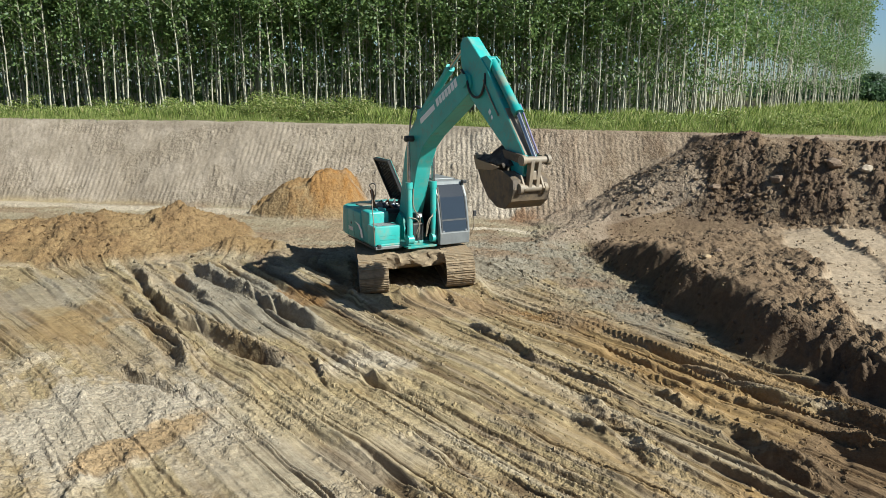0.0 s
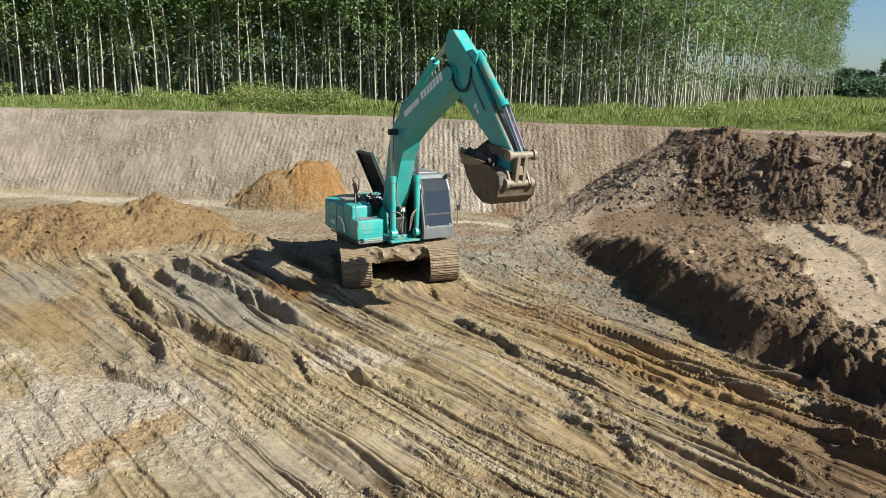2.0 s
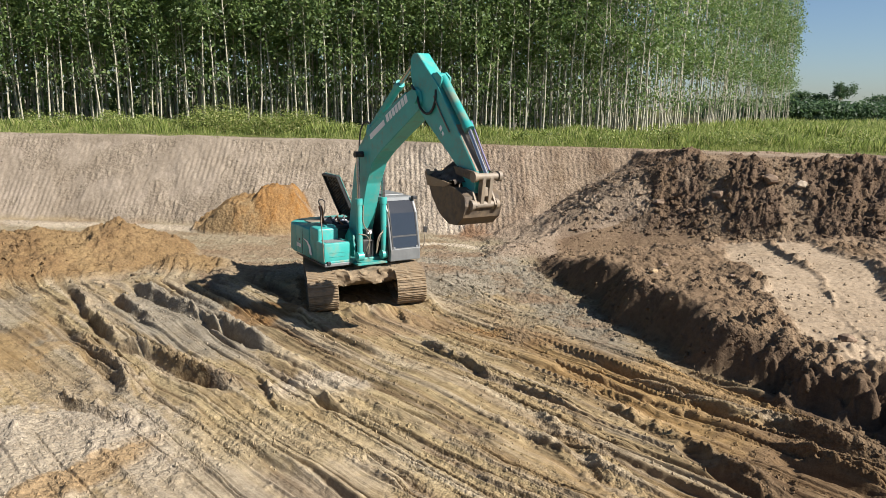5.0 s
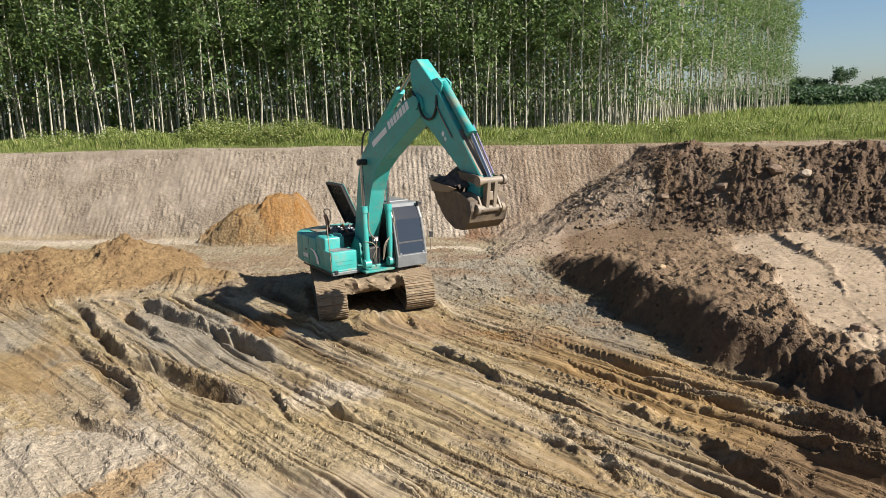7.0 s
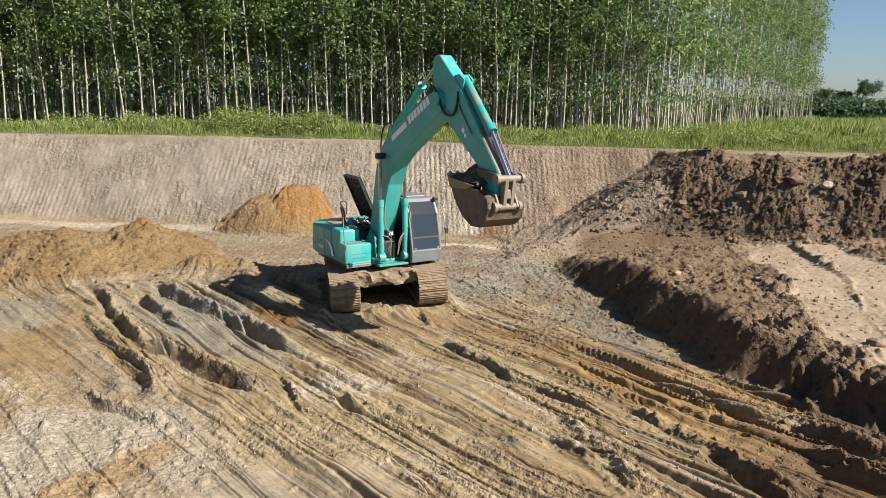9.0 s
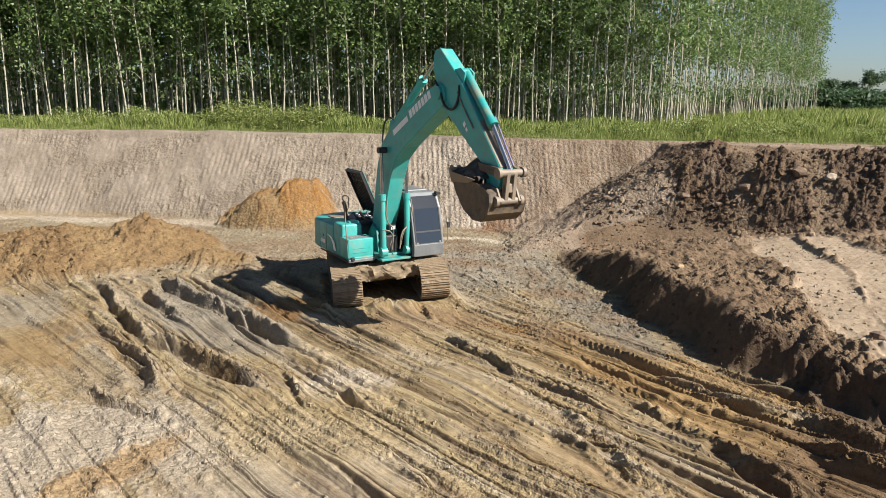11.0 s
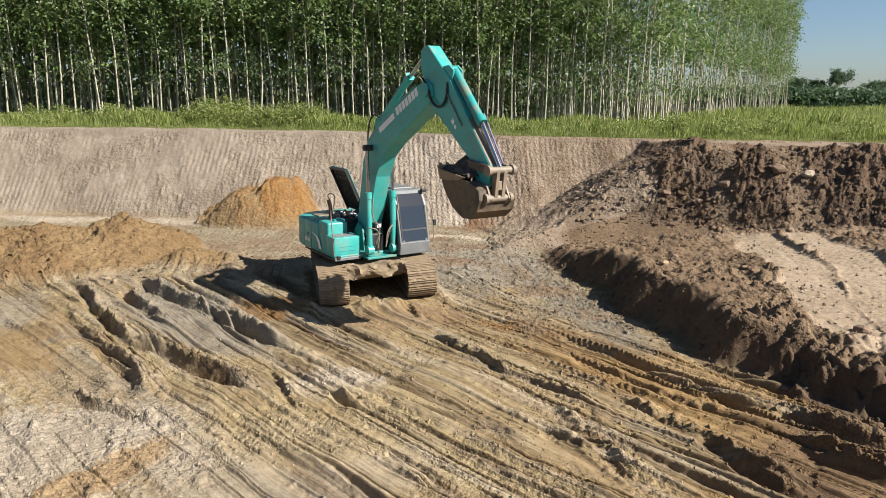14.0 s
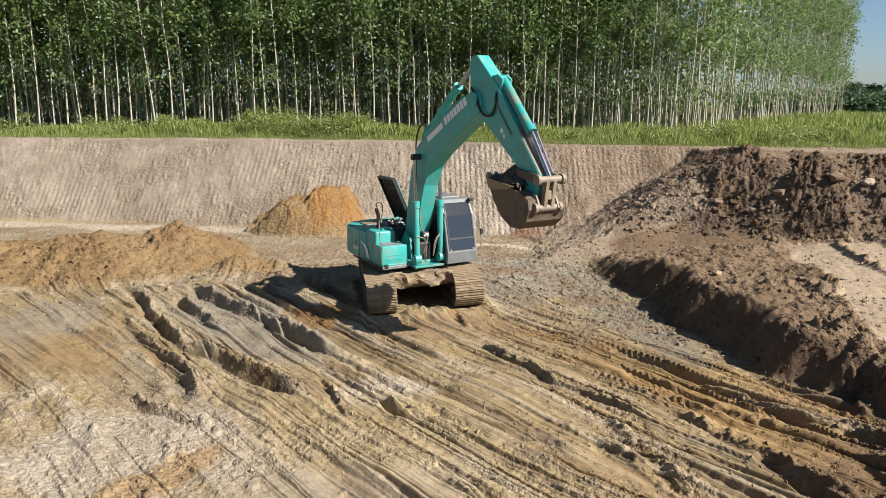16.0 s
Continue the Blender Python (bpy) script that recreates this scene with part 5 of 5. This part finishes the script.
    # arm
    arm_out = [(3.5, 6.55), (3.6, 6.68), (3.82, 6.7), (4.72, 5.97), (6.38, 4.08), (6.24, 3.42), (6.1, 3.33), (5.95, 3.45), (5.72, 4.1), (4.02, 5.28), (3.72, 5.62), (3.52, 6.2)]
    arm = shape("arm", TEAL, root, lambda b: (slab(b, arm_out, -0.17, 0.17, 0.015, 1), rod(b, (6.1, -0.3, 3.48), (6.1, 0.3, 3.48), 0.1, None, 20), slab(b, [(4.35, 6.2), (4.8, 5.85), (4.85, 6.12), (4.66, 6.24)], -0.14, -0.09, 0.01), slab(b, [(4.35, 6.2), (4.8, 5.85), (4.85, 6.12), (4.66, 6.24)], 0.09, 0.14, 0.01)), "teal arm, tapering to the bucket")
    shape("worn_face", BARE, arm, lambda b: slab(b, [(5.5, 5.086), (6.34, 4.129), (6.345, 4.135), (5.506, 5.092)], -0.15, 0.15), "sandy worn face of the arm")
    shape("lettering_bar", WHITE, arm, lambda b: (slab(b, [(4.85, 4.98), (4.92, 4.91), (4.98, 4.99), (4.91, 5.06)], -0.176, -0.171), slab(b, [(4.96, 4.87), (5.02, 4.81), (5.06, 4.87), (5.0, 4.93)], -0.176, -0.171)))
    hose("arm_hose", [(3.7, -0.24, 5.95), (3.95, -0.26, 5.75), (4.15, -0.24, 5.4), (4.5, -0.22, 5.32), (4.68, -0.2, 5.55), (4.68, -0.17, 5.85)], 0.03, RUBBER, arm, "looped black hydraulic hose")
    hose("arm_pipe", [(4.62, -0.19, 5.7), (4.9, -0.19, 5.35), (5.3, -0.19, 4.92)], 0.018, BARE, arm)
    bc = shape("bucket_cylinder", DULL_TEAL, root, lambda b: (rod(b, (4.72, 0, 6.1), (5.78, 0, 5.02), 0.105, None, 22), rod(b, (4.62, -0.12, 6.12), (4.62, 0.12, 6.12), 0.11, None, 18), rod(b, (5.7, 0, 5.1), (5.82, 0, 4.98), 0.125, None, 22)), "dusty bucket cylinder along the arm", True)
    shape("rod", CHROME, bc, lambda b: rod(b, (5.8, 0, 5.0), (6.5, 0, 4.06), 0.055), "chrome piston rod", True)
    hose("violet_hose", [(5.7, 0.12, 5.18), (6.08, 0.1, 4.68), (6.46, 0.1, 4.16)], 0.022, VIOLET, bc)
    for s in (-1, 1):
        shape("guide_link", WORN, root, lambda b: slab(b, [(5.6, 4.2), (5.68, 4.02), (6.44, 3.92), (6.56, 4.0), (6.48, 4.12)], 0.22 * s - 0.03, 0.22 * s + 0.03, 0.01))
    shape("bucket_link", BARE, root, lambda b: (slab(b, [(6.43, 4.05), (6.58, 4.02), (6.5, 3.4), (6.36, 3.42)], -0.14, -0.05, 0.01), slab(b, [(6.43, 4.05), (6.58, 4.02), (6.5, 3.4), (6.36, 3.42)], 0.05, 0.14, 0.01), box(b, 6.42, 6.52, -0.14, 0.14, 3.6, 3.8, 0.02)), "pale worn bucket link")
    for px, pz in ((6.5, 4.03), (6.43, 3.42)):
        shape("link_pin", BARE, root, lambda b: (rod(b, (px, -0.34, pz), (px, 0.34, pz), 0.08), rod(b, (px, -0.36, pz), (px, -0.28, pz), 0.115), rod(b, (px, 0.28, pz), (px, 0.36, pz), 0.115)), "steel link pin", True)

    # bucket: a curved shell between two cheeks
    prof = [(4.84, 3.92), (5.1, 3.46), (5.42, 3.12), (5.8, 2.94), (6.12, 2.95), (6.36, 3.14), (6.44, 3.4), (6.4, 3.6), (6.2, 3.7), (5.98, 3.76)]
    wide = 0.47

    def shell(b):
        rows = [[b.verts.new((x, wide * k / 2, z)) for k in (-2, -1, 0, 1, 2)] for x, z in prof]
        for r0, r1 in zip(rows, rows[1:]):
            for k in range(4):
                b.faces.new((r0[k], r0[k + 1], r1[k + 1], r1[k]))
        bmesh.ops.recalc_face_normals(b, faces=b.faces[:])
        bmesh.ops.solidify(b, geom=b.faces[:], thickness=0.03)

    bucket = shape("bucket", WORN, root, shell, "worn brown steel bucket filled with clay")
    for s in (-1, 1):
        shape("cheek", WORN, bucket, lambda b: slab(b, prof, wide * s - 0.02, wide * s + 0.02, 0.006, 1))
        shape("ear", BARE, bucket, lambda b: slab(b, [(5.9, 3.72), (5.96, 3.42), (6.1, 3.34), (6.42, 3.3), (6.54, 3.42), (6.38, 3.7)], 0.25 * s - 0.025, 0.25 * s + 0.025, 0.01))
        shape("side_cutter", STEEL, bucket, lambda b: slab(b, [(4.84, 3.94), (4.93, 3.7), (5.6, 3.74), (5.9, 3.84)], (wide + 0.03) * s - 0.012, (wide + 0.03) * s + 0.012))
    shape("cutting_edge", STEEL, bucket, lambda b: slab(b, [(4.78, 4.0), (4.84, 4.02), (4.93, 3.86), (4.85, 3.82)], -wide - 0.03, wide + 0.03, 0.008))
    for k in range(5):
        y = -0.4 + 0.2 * k
        shape("tooth", STEEL, bucket, lambda b, y=y: slab(b, [(4.74, 4.06), (4.77, 3.95), (4.86, 3.99)], y - 0.04, y + 0.04, 0.008))

    def load(b):
        n = 15
        vs = {}
        for i in range(n):
            for j in range(n):
                u, w = i / (n - 1), j / (n - 1)
                x, y = 4.88 + 1.1 * u, -0.46 + 0.92 * w
                z = 3.93 - 0.08 * u + 0.34 * math.sin(math.pi * u) * math.sin(math.pi * w) + 0.09 * noise.noise((x * 5, y * 5, 2)) + 0.05 * noise.noise((x * 13, y * 13, 5))
                vs[i, j] = b.verts.new((x, y, z))
        for i in range(n - 1):
            for j in range(n - 1):
                b.faces.new((vs[i, j], vs[i + 1, j], vs[i + 1, j + 1], vs[i, j + 1]))
        bmesh.ops.solidify(b, geom=b.faces[:], thickness=0.2)

    shape("clay_load", CLAY, bucket, load, "lumpy dark clay in the bucket")

    # mud packed between the tracks
    def cake(b):
        bmesh.ops.create_cube(b, size=1.0, matrix=Matrix.Translation((1.0, 0, 0.78)) @ Matrix.Diagonal((1.1, 1.75, 0.34, 1)))
        bmesh.ops.subdivide_edges(b, edges=b.edges[:], cuts=25, use_grid_fill=True)
        for v in b.verts:
            v.co += 0.14 * noise.noise_vector(v.co * 2.2) + 0.06 * noise.noise_vector(v.co * 6.5) + 0.03 * noise.noise_vector(v.co * 15)

    shape("packed_mud", WETMUD, base, cake, "thick tan mud packed over the carbody", True)
    return root


build_excavator()
